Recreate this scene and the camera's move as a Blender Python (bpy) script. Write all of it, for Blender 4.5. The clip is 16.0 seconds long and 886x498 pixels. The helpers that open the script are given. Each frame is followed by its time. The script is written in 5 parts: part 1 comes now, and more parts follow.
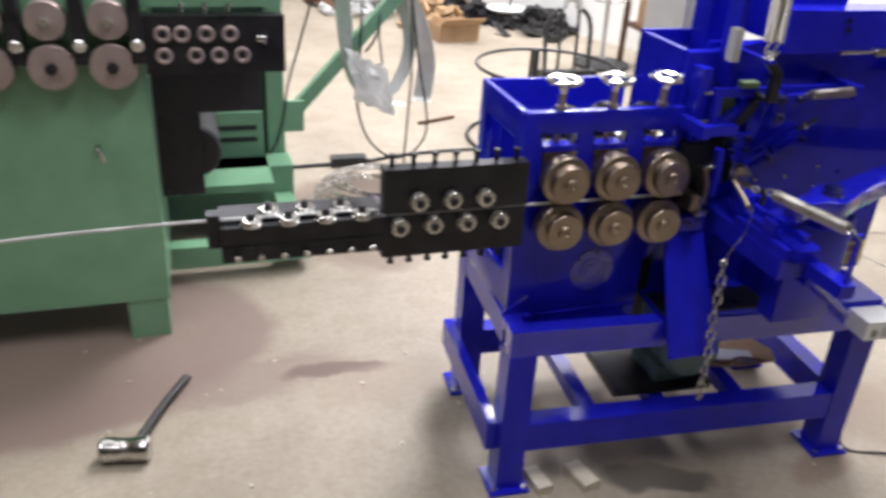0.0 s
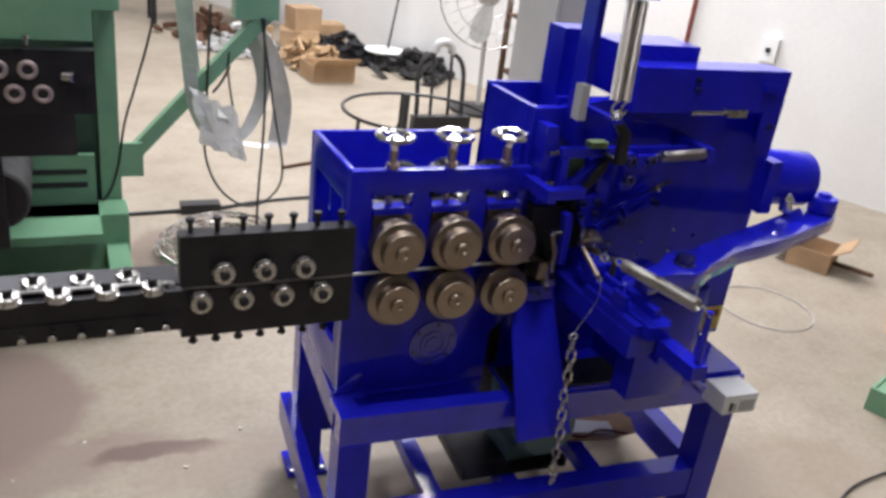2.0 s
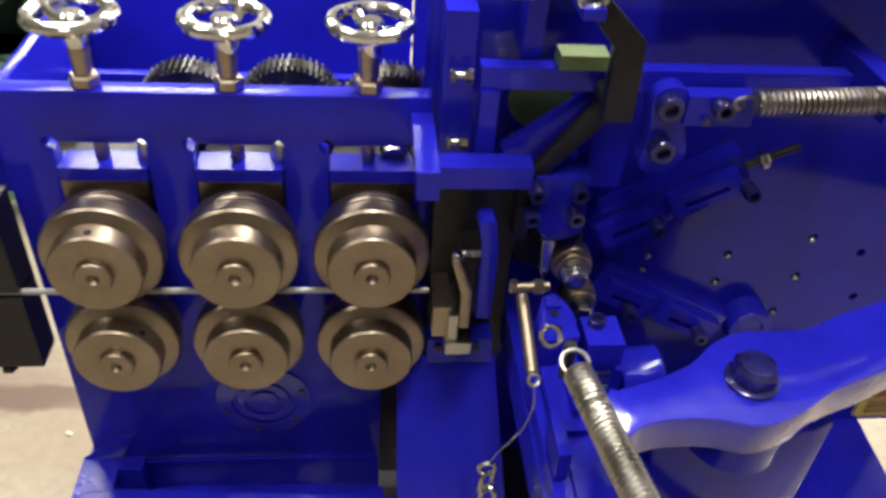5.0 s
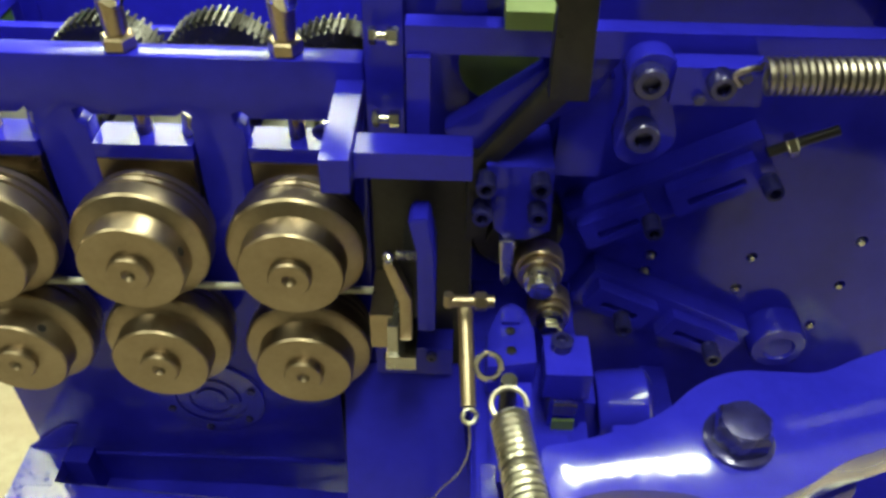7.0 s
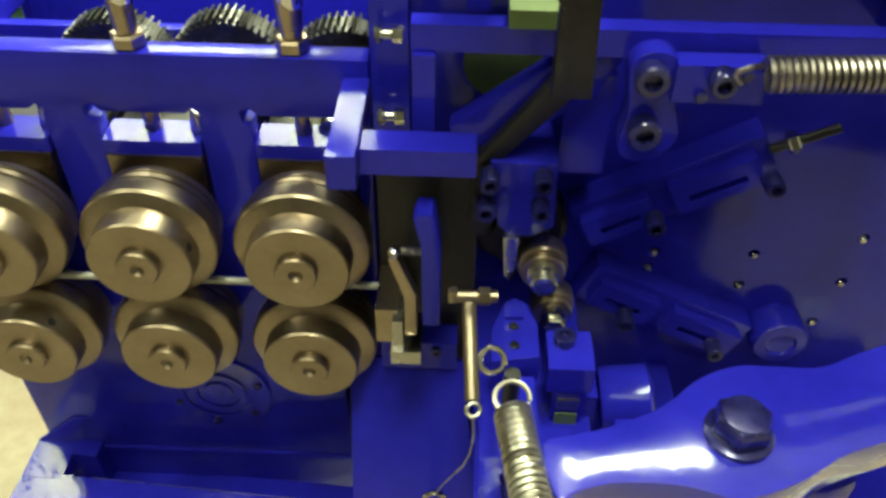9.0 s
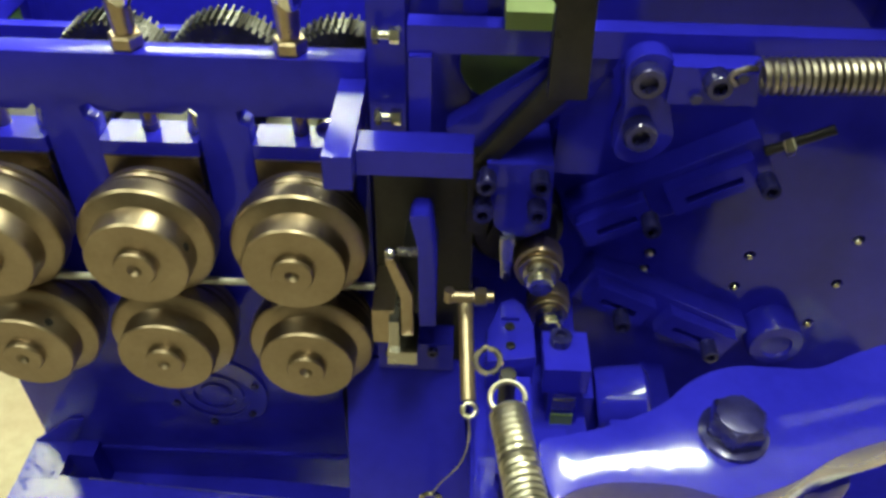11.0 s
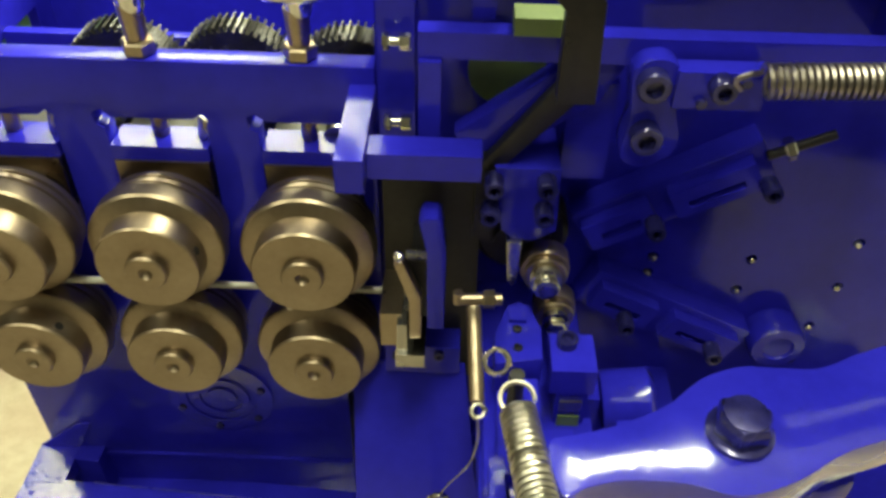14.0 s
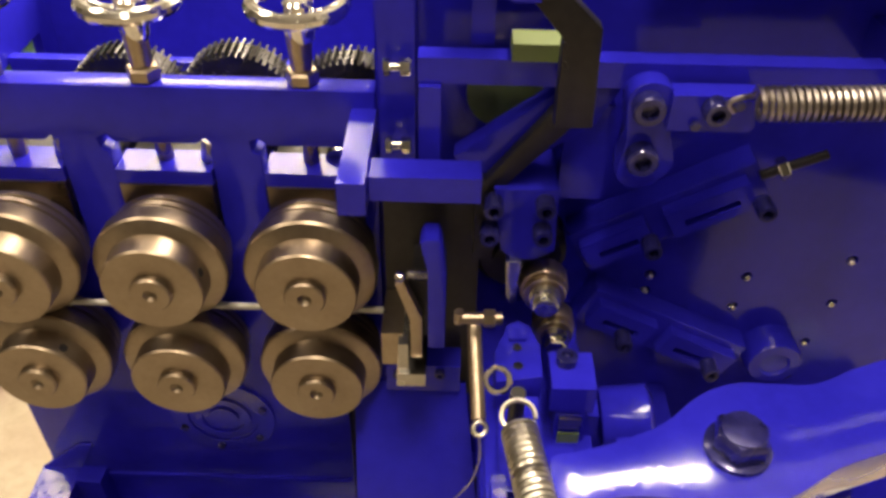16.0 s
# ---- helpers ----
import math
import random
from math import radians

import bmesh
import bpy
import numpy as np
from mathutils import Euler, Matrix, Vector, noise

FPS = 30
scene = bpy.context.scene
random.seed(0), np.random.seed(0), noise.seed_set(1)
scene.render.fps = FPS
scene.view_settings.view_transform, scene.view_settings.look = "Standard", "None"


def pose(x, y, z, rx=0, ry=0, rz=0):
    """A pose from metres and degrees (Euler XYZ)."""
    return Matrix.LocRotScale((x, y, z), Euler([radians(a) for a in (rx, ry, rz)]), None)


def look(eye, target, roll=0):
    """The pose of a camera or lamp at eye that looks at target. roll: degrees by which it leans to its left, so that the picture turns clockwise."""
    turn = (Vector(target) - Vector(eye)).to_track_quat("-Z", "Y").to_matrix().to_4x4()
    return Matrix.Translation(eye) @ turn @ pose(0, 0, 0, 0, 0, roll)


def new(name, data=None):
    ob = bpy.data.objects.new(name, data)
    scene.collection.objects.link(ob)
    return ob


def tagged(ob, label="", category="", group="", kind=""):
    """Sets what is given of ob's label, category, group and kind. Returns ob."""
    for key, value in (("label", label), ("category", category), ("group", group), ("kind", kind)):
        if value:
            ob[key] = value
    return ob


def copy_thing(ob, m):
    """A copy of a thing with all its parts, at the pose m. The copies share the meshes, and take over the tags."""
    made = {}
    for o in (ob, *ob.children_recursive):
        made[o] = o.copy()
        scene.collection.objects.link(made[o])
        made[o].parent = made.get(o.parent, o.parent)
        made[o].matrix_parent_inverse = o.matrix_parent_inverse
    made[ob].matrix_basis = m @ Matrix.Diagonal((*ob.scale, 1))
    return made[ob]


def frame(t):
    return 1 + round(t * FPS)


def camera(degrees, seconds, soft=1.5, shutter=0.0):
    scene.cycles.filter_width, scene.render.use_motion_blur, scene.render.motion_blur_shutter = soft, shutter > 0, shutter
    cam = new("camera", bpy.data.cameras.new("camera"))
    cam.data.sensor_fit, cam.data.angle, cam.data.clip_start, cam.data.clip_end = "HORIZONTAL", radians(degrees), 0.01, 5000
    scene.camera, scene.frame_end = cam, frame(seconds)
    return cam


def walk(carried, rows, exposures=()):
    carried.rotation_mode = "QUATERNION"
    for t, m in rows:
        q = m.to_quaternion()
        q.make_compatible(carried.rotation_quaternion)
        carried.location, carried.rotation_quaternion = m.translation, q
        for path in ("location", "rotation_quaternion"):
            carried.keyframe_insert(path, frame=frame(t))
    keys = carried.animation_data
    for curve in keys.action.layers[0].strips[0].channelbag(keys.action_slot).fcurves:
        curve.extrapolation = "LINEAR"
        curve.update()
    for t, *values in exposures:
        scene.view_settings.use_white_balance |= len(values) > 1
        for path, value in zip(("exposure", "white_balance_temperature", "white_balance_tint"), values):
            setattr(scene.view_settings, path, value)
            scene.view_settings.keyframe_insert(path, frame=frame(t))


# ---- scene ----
cam = camera(56.9, 16.0, soft=3.2, shutter=0.5)
PATH = [
    (0, (-0.932, -1.861, 1.823), (-0.367, -0.174, 0.91), 3.7),
    (0.5, (-0.897, -1.812, 1.81), (-0.138, -0.195, 0.911), 5.6),
    (1, (-0.875, -1.746, 1.806), (-0.031, -0.159, 0.931), 6.2),
    (1.5, (-0.801, -1.701, 1.821), (0.063, -0.098, 0.994), 6.8),
    (2, (-0.687, -1.667, 1.8), (0.13, -0.03, 0.993), 7.3),
    (2.5, (-0.528, -1.578, 1.809), (0.201, 0.06, 0.923), 8.0),
    (3, (-0.375, -1.367, 1.761), (0.316, 0.263, 0.83), 7.8),
    (3.5, (-0.207, -1.156, 1.713), (0.438, 0.466, 0.736), 6.9),
    (4, (0.012, -1.03, 1.693), (0.52, 0.592, 0.638), 5.9),
    (4.5, (0.176, -0.906, 1.649), (0.509, 0.694, 0.496), 5.3),
    (7, (0.45, -0.647, 1.547), (0.429, 0.847, 0.217), 1.3),
    (7.5, (0.451, -0.65, 1.55), (0.418, 0.838, 0.213), 1.2),
    (8, (0.452, -0.652, 1.548), (0.415, 0.838, 0.215), 1.3),
    (8.5, (0.452, -0.649, 1.552), (0.415, 0.835, 0.212), 1.2),
    (9, (0.451, -0.655, 1.552), (0.417, 0.834, 0.218), 1.1),
    (11.5, (0.453, -0.659, 1.552), (0.425, 0.835, 0.223), 1.4),
    (12, (0.453, -0.661, 1.554), (0.428, 0.833, 0.225), 1.4),
    (12.5, (0.455, -0.663, 1.554), (0.43, 0.835, 0.229), 1.2),
    (13, (0.454, -0.664, 1.552), (0.43, 0.836, 0.229), 1.4),
    (13.5, (0.448, -0.665, 1.553), (0.429, 0.839, 0.234), 1.8),
    (14, (0.441, -0.669, 1.555), (0.422, 0.839, 0.241), 1.5),
    (14.5, (0.439, -0.673, 1.559), (0.421, 0.837, 0.248), 1.2),
    (15, (0.441, -0.673, 1.562), (0.428, 0.847, 0.262), 1.0),
    (15.5, (0.438, -0.675, 1.565), (0.425, 0.853, 0.275), 1.0),
    (16, (0.437, -0.677, 1.565), (0.426, 0.859, 0.284), 1.3),
]
walk(cam, [(t, look(eye, target, roll)) for t, eye, target, roll in PATH],
     [(0, 0.12, 6000, 16), (1.0, -0.08, 6000, 16), (2.0, -0.25, 5950, 16), (3.5, -0.15, 5950, 17), (4.5, 0.3, 6300, 15), (7.0, 0.62, 8600, -22), (12.5, 0.6, 8600, -22), (14.5, 0.57, 9100, -8), (16.0, 0.57, 9200, 14)])

# ---- world and light ----
world = bpy.data.worlds.new("hall_air")
scene.world = world
world.use_nodes = True
world.node_tree.nodes["Background"].inputs[0].default_value = (0.9, 0.95, 1.0, 1)
world.node_tree.nodes["Background"].inputs[1].default_value = 0.25
LAMP_POWER = 60.0


# ---- materials ----
def nodes_of(name):
    mat = bpy.data.materials.new(name)
    mat.use_nodes = True
    return mat, mat.node_tree.nodes, mat.node_tree.links, mat.node_tree.nodes["Principled BSDF"]


def ramp(nodes, links, src, stops):
    r = nodes.new("ShaderNodeValToRGB")
    els = r.color_ramp.elements
    while len(els) < len(stops):
        els.new(0.5)
    for e, (p, c) in zip(els, stops):
        e.position, e.color = p, (*c, 1)
    links.new(src, r.inputs[0])
    return r.outputs[0]


def noise_tex(nodes, links, scale, detail=4, rough=0.55, stretch=None):
    co = nodes.new("ShaderNodeTexCoord").outputs["Object"]
    if stretch:
        mp = nodes.new("ShaderNodeMapping")
        mp.inputs["Scale"].default_value = stretch
        links.new(co, mp.inputs[0])
        co = mp.outputs[0]
    n = nodes.new("ShaderNodeTexNoise")
    n.inputs["Scale"].default_value, n.inputs["Detail"].default_value, n.inputs["Roughness"].default_value = scale, detail, rough
    links.new(co, n.inputs["Vector"])
    return n.outputs["Fac"]


def surface(name, dark, light, rough=0.5, metal=0.0, scale=6.0, fine=120.0, bump=0.05, rvar=0.12, coat=0.0, stretch=None, gloss=0.5):
    """Two-scale varied surface: broad mottling, fine grain in colour, gloss and relief."""
    mat, nodes, links, bsdf = nodes_of(name)
    broad = noise_tex(nodes, links, scale, 5)
    grain = noise_tex(nodes, links, fine, 3, 0.6, stretch)
    mix = nodes.new("ShaderNodeMath")
    mix.operation = "MULTIPLY_ADD"
    links.new(grain, mix.inputs[0])
    mix.inputs[1].default_value = 0.35
    links.new(broad, mix.inputs[2])
    col = ramp(nodes, links, mix.outputs[0], [(0.45, dark), (0.9, light)])
    links.new(col, bsdf.inputs["Base Color"])
    mr = nodes.new("ShaderNodeMapRange")
    mr.inputs["From Min"].default_value, mr.inputs["From Max"].default_value = 0.3, 0.7
    mr.inputs["To Min"].default_value, mr.inputs["To Max"].default_value = max(0.03, rough - rvar), rough + rvar
    links.new(broad, mr.inputs["Value"])
    links.new(mr.outputs[0], bsdf.inputs["Roughness"])
    bsdf.inputs["Metallic"].default_value = metal
    bsdf.inputs["Coat Weight"].default_value = coat
    bsdf.inputs["Coat Roughness"].default_value = 0.09
    bsdf.inputs["Specular IOR Level"].default_value = gloss
    if bump:
        b = nodes.new("ShaderNodeBump")
        b.inputs["Strength"].default_value, b.inputs["Distance"].default_value = bump, 0.004
        links.new(grain, b.inputs["Height"])
        links.new(b.outputs[0], bsdf.inputs["Normal"])
    return mat


def oily(name, dark, light, relief):
    """Enamel under an uneven film of oil: beads, runs and smears in the relief."""
    mat = surface(name, dark, light, 0.16, scale=11, fine=70, bump=0.0, rvar=0.10, coat=0.9, gloss=0.6)
    nodes, links = mat.node_tree.nodes, mat.node_tree.links
    bsdf = nodes["Principled BSDF"]
    co = nodes.new("ShaderNodeTexCoord").outputs["Object"]
    beads = nodes.new("ShaderNodeTexVoronoi")
    beads.inputs["Scale"].default_value = 95
    links.new(co, beads.inputs["Vector"])
    bead = ramp(nodes, links, beads.outputs["Distance"], [(0.10, (1, 1, 1)), (0.42, (0, 0, 0))])
    where = ramp(nodes, links, noise_tex(nodes, links, 16, 3), [(0.50, (0, 0, 0)), (0.62, (1, 1, 1))])
    wet = nodes.new("ShaderNodeMath")
    wet.operation = "MULTIPLY"
    links.new(bead, wet.inputs[0])
    links.new(where, wet.inputs[1])
    total = nodes.new("ShaderNodeMath")
    total.operation = "MULTIPLY_ADD"
    links.new(noise_tex(nodes, links, 34, 5, 0.65), total.inputs[0])
    total.inputs[1].default_value = 0.9
    links.new(wet.outputs[0], total.inputs[2])
    b = nodes.new("ShaderNodeBump")
    b.inputs["Strength"].default_value, b.inputs["Distance"].default_value = relief, 0.003
    links.new(total.outputs[0], b.inputs["Height"])
    links.new(b.outputs[0], bsdf.inputs["Normal"])
    links.new(b.outputs[0], bsdf.inputs["Coat Normal"])
    return mat


BLUE = surface("blue_enamel", (0.012, 0.013, 0.42), (0.018, 0.018, 0.58), 0.14, scale=9, fine=60, bump=0.035, rvar=0.05, coat=0.06, gloss=0.30)
OILBLUE = oily("oiled_blue_enamel", (0.012, 0.013, 0.43), (0.020, 0.020, 0.61), 0.05)
WETBLUE = oily("oil_spotted_blue_enamel", (0.012, 0.013, 0.43), (0.020, 0.020, 0.61), 0.30)
PLATESTEEL = surface("bare_plate_steel", (0.30, 0.27, 0.26), (0.42, 0.39, 0.38), 0.36, 1.0, scale=18, fine=180, bump=0.04)
SPRINGSTEEL = surface("spring_steel", (0.46, 0.44, 0.40), (0.60, 0.58, 0.53), 0.36, 1.0, scale=20, fine=200, bump=0.0)
BOLTBLUE = surface("painted_screw", (0.012, 0.012, 0.09), (0.03, 0.03, 0.20), 0.20, 0.3, scale=30, bump=0.02, coat=0.6)
GREEN = surface("green_enamel", (0.15, 0.31, 0.18), (0.21, 0.40, 0.24), 0.42, scale=5, fine=90, bump=0.06)
BRASSY = surface("oiled_steel", (0.33, 0.265, 0.20), (0.48, 0.40, 0.31), 0.33, 1.0, scale=14, fine=160, bump=0.05)
ROLLERSTEEL = surface("turned_roller_steel", (0.285, 0.230, 0.178), (0.41, 0.34, 0.268), 0.38, 1.0, scale=14, fine=160, bump=0.03, rvar=0.07)
GEARSTEEL = surface("greasy_gear_steel", (0.03, 0.03, 0.035), (0.07, 0.07, 0.075), 0.24, 0.8, scale=20, fine=160, bump=0.03)
STEEL = surface("bright_steel", (0.42, 0.41, 0.39), (0.62, 0.61, 0.58), 0.24, 1.0, scale=20, fine=200, bump=0.03)
CHROME = surface("chrome", (0.72, 0.72, 0.72), (0.85, 0.85, 0.84), 0.10, 1.0, scale=20, fine=150, bump=0.01, rvar=0.04)
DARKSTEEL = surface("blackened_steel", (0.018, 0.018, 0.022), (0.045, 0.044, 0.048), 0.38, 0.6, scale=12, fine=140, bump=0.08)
BLACK = surface("black_rubber", (0.012, 0.012, 0.013), (0.03, 0.029, 0.028), 0.55, scale=15, fine=120)
WHITE = surface("white_plastic", (0.78, 0.79, 0.77), (0.86, 0.86, 0.84), 0.4, scale=8, fine=90, bump=0.02)
GREYGREEN = surface("motor_paint", (0.10, 0.17, 0.17), (0.15, 0.22, 0.21), 0.45, scale=9)
CARD = surface("cardboard", (0.30, 0.19, 0.10), (0.45, 0.30, 0.17), 0.85, scale=5, fine=70)
WOOD = surface("pale_wood", (0.32, 0.20, 0.10), (0.48, 0.33, 0.18), 0.75, scale=6, fine=50)
YELLOW = surface("yellow_label", (0.55, 0.42, 0.06), (0.68, 0.52, 0.10), 0.5, scale=20)
RED = surface("dark_red_print", (0.16, 0.03, 0.02), (0.22, 0.05, 0.03), 0.5, scale=20)
GREYPAINT = surface("grey_cabinet_paint", (0.42, 0.42, 0.41), (0.52, 0.52, 0.50), 0.45, scale=4)
RUST = surface("rusty_iron", (0.07, 0.035, 0.02), (0.15, 0.075, 0.04), 0.75, 0.3, scale=15)
LIME = surface("lime_paint", (0.11, 0.17, 0.06), (0.17, 0.24, 0.09), 0.45, scale=10)
GREYWALL = surface("grey_wall_paint", (0.26, 0.25, 0.24), (0.36, 0.35, 0.33), 0.85, scale=0.8, fine=30, bump=0.1)
WALLPAINT = surface("white_wall_paint", (0.70, 0.69, 0.66), (0.82, 0.81, 0.78), 0.85, scale=0.8, fine=30, bump=0.1)
ROOF = surface("roof_sheet", (0.48, 0.48, 0.47), (0.58, 0.58, 0.57), 0.6, scale=0.6, fine=12)

BANDSTEEL = surface("galvanised_band", (0.52, 0.52, 0.51), (0.70, 0.70, 0.69), 0.42, 0.55, scale=16, fine=120, bump=0.02)
STEELPINK = surface("dull_roller_steel", (0.34, 0.27, 0.25), (0.46, 0.38, 0.35), 0.45, 0.55, scale=12, fine=130, bump=0.04)
# green of the interior panels, darkened for the shade inside
SHADEGREEN = surface("shaded_green_paint", (0.02, 0.05, 0.03), (0.04, 0.085, 0.05), 0.5, scale=6)
PALEWOOD = surface("pale_offcut_wood", (0.50, 0.44, 0.34), (0.66, 0.60, 0.48), 0.8, scale=9, fine=60)
CONCRETE_GREY = surface("pale_dust", (0.40, 0.38, 0.35), (0.55, 0.52, 0.48), 0.9, scale=9)


def floor_material():
    mat, nodes, links, bsdf = nodes_of("worn_concrete")
    geo = nodes.new("ShaderNodeNewGeometry").outputs["Position"]
    warp = nodes.new("ShaderNodeTexNoise")
    warp.inputs["Scale"].default_value, warp.inputs["Detail"].default_value = 2.2, 5
    links.new(geo, warp.inputs["Vector"])
    sub = nodes.new("ShaderNodeVectorMath")
    sub.operation = "MULTIPLY_ADD"
    links.new(warp.outputs["Color"], sub.inputs[0])
    sub.inputs[1].default_value, sub.inputs[2].default_value = (0.34, 0.34, 0), (-0.17, -0.17, 0)
    add = nodes.new("ShaderNodeVectorMath")
    links.new(geo, add.inputs[0])
    links.new(sub.outputs[0], add.inputs[1])

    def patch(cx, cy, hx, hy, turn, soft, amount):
        """A darkened patch: 1 inside a turned oval of those half sizes."""
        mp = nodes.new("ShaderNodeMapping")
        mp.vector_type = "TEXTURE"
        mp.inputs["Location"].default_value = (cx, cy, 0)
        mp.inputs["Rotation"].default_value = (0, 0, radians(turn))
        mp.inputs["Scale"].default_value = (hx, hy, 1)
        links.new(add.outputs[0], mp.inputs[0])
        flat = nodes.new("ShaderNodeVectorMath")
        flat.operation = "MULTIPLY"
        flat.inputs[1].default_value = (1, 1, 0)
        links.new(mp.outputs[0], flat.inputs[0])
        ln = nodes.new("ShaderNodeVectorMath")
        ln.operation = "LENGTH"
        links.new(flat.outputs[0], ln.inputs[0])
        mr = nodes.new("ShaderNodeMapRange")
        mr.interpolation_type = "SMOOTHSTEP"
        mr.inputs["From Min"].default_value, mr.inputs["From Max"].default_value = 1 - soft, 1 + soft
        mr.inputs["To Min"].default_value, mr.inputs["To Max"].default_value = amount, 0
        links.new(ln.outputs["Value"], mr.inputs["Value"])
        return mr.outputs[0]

    broad = noise_tex(nodes, links, 0.9, 6, 0.6)
    col = ramp(nodes, links, broad, [(0.3, (0.27, 0.228, 0.172)), (0.5, (0.325, 0.278, 0.212)), (0.72, (0.39, 0.34, 0.265))])
    fine = noise_tex(nodes, links, 38, 4, 0.65)
    speck = ramp(nodes, links, fine, [(0.35, (0.86, 0.85, 0.84)), (0.6, (1, 1, 1))])

    def times(a, b, fac=1.0):
        m = nodes.new("ShaderNodeMix")
        m.data_type, m.blend_type = "RGBA", "MULTIPLY"
        m.inputs[0].default_value = fac
        links.new(a, m.inputs[6])
        links.new(b, m.inputs[7])
        return m.outputs[2]

    def over(a, colour, fac):
        m = nodes.new("ShaderNodeMix")
        m.data_type = "RGBA"
        links.new(fac, m.inputs[0])
        links.new(a, m.inputs[6])
        m.inputs[7].default_value = (*colour, 1)
        return m.outputs[2]

    col = times(col, speck)
    scuff = noise_tex(nodes, links, 5.5, 7, 0.68)
    col = times(col, ramp(nodes, links, scuff, [(0.34, (0.87, 0.85, 0.82)), (0.52, (1, 1, 1))]))
    for cx, cy, hx, hy, turn, soft, amount, colour in STAINS_AND_SHADE:
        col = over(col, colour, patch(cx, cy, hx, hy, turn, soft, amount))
    links.new(col, bsdf.inputs["Base Color"])
    bsdf.inputs["Roughness"].default_value = 0.62
    b = nodes.new("ShaderNodeBump")
    b.inputs["Strength"].default_value, b.inputs["Distance"].default_value = 0.15, 0.004
    links.new(fine, b.inputs["Height"])
    links.new(b.outputs[0], bsdf.inputs["Normal"])
    return mat


# brown patches, stains and painted shadows on the concrete: centre, half sizes, turn, softness, strength, colour
STAINS_AND_SHADE = [
    # broad reddish patch round the foot of the green machine, in two ovals
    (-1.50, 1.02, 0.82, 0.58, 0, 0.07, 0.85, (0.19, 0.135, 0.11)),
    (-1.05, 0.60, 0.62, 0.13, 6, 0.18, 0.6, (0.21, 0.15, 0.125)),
    # next two paint the straightener's cast shadow: dark bar, then fainter patch
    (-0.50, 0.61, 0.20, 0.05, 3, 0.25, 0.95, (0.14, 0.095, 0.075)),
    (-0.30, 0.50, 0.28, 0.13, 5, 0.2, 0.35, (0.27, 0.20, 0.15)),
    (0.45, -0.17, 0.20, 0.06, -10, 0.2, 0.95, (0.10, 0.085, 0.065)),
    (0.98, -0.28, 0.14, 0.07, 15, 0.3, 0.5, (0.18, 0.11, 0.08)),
    # shade below the stand, painted to its depth and turn
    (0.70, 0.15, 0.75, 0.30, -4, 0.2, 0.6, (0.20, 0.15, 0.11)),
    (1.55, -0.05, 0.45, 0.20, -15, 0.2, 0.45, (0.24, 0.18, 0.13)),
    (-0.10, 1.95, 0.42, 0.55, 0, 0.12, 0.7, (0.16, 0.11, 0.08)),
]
FLOOR = floor_material()


# ---- mesh tools ----
WORLD = {}


def part(name, bm, mat, parent=None, label="", m=None, bevel=0.0, smooth=35, **tags):
    """Links a bmesh as one mesh object, under a thing or a part when parent is given."""
    if bevel:
        sharp = [e for e in bm.edges if len(e.link_faces) == 2 and e.calc_face_angle(0) > radians(40)]
        bmesh.ops.bevel(bm, geom=sharp, offset=bevel, segments=2, affect="EDGES", profile=0.6, clamp_overlap=True)
    bmesh.ops.recalc_face_normals(bm, faces=bm.faces)
    me = bpy.data.meshes.new(name)
    bm.to_mesh(me)
    bm.free()
    me.materials.append(mat)
    me.shade_smooth()
    me.set_sharp_from_angle(angle=radians(min(smooth, 28) if bevel else smooth))
    ob = new(name, me)
    return hang(ob, parent, m, label, **tags)


def hang(ob, parent=None, m=None, label="", **tags):
    m = m or Matrix()
    ob.matrix_basis = m
    WORLD[ob] = m
    if parent:
        ob.parent = parent
        ob.matrix_parent_inverse = WORLD[parent].inverted()
    return tagged(ob, label=label, **tags)


def again(ob, m):
    """Another copy of a part with its pieces, at the pose m."""
    c = copy_thing(ob, m)
    WORLD[c] = m
    return c


def thing(name, at, label, category, group=""):
    ob = new(name)
    ob.empty_display_size = 0.1
    return hang(ob, None, pose(*at), label, category=category, group=group)


def box(bm, x0, x1, y0, y1, z0, z1, m=None):
    v = [bm.verts.new((x, y, z)) for x in (x0, x1) for y in (y0, y1) for z in (z0, z1)]
    for f in ((0, 1, 3, 2), (4, 6, 7, 5), (0, 4, 5, 1), (2, 3, 7, 6), (0, 2, 6, 4), (1, 5, 7, 3)):
        bm.faces.new([v[i] for i in f])
    if m:
        bmesh.ops.transform(bm, matrix=m, verts=v)
    return bm


def boxes(*dims):
    bm = bmesh.new()
    for d in dims:
        box(bm, *d)
    return bm


def aim(p0, p1):
    p0, p1 = Vector(p0), Vector(p1)
    return Matrix.Translation(p0) @ (p1 - p0).to_track_quat("Z", "Y").to_matrix().to_4x4()


def lathe(bm, profile, m=None, seg=32):
    """Turns a profile of (radius, height) pairs round z; closes both ends."""
    m = m or Matrix()
    rings = []
    for r, h in profile:
        rings.append([bm.verts.new(m @ Vector((r * math.cos(a), r * math.sin(a), h))) for a in (2 * math.pi * k / seg for k in range(seg))])
    for a, b in zip(rings, rings[1:]):
        for k in range(seg):
            bm.faces.new((a[k], a[(k + 1) % seg], b[(k + 1) % seg], b[k]))
    bm.faces.new(rings[0][::-1])
    bm.faces.new(rings[-1])
    return bm


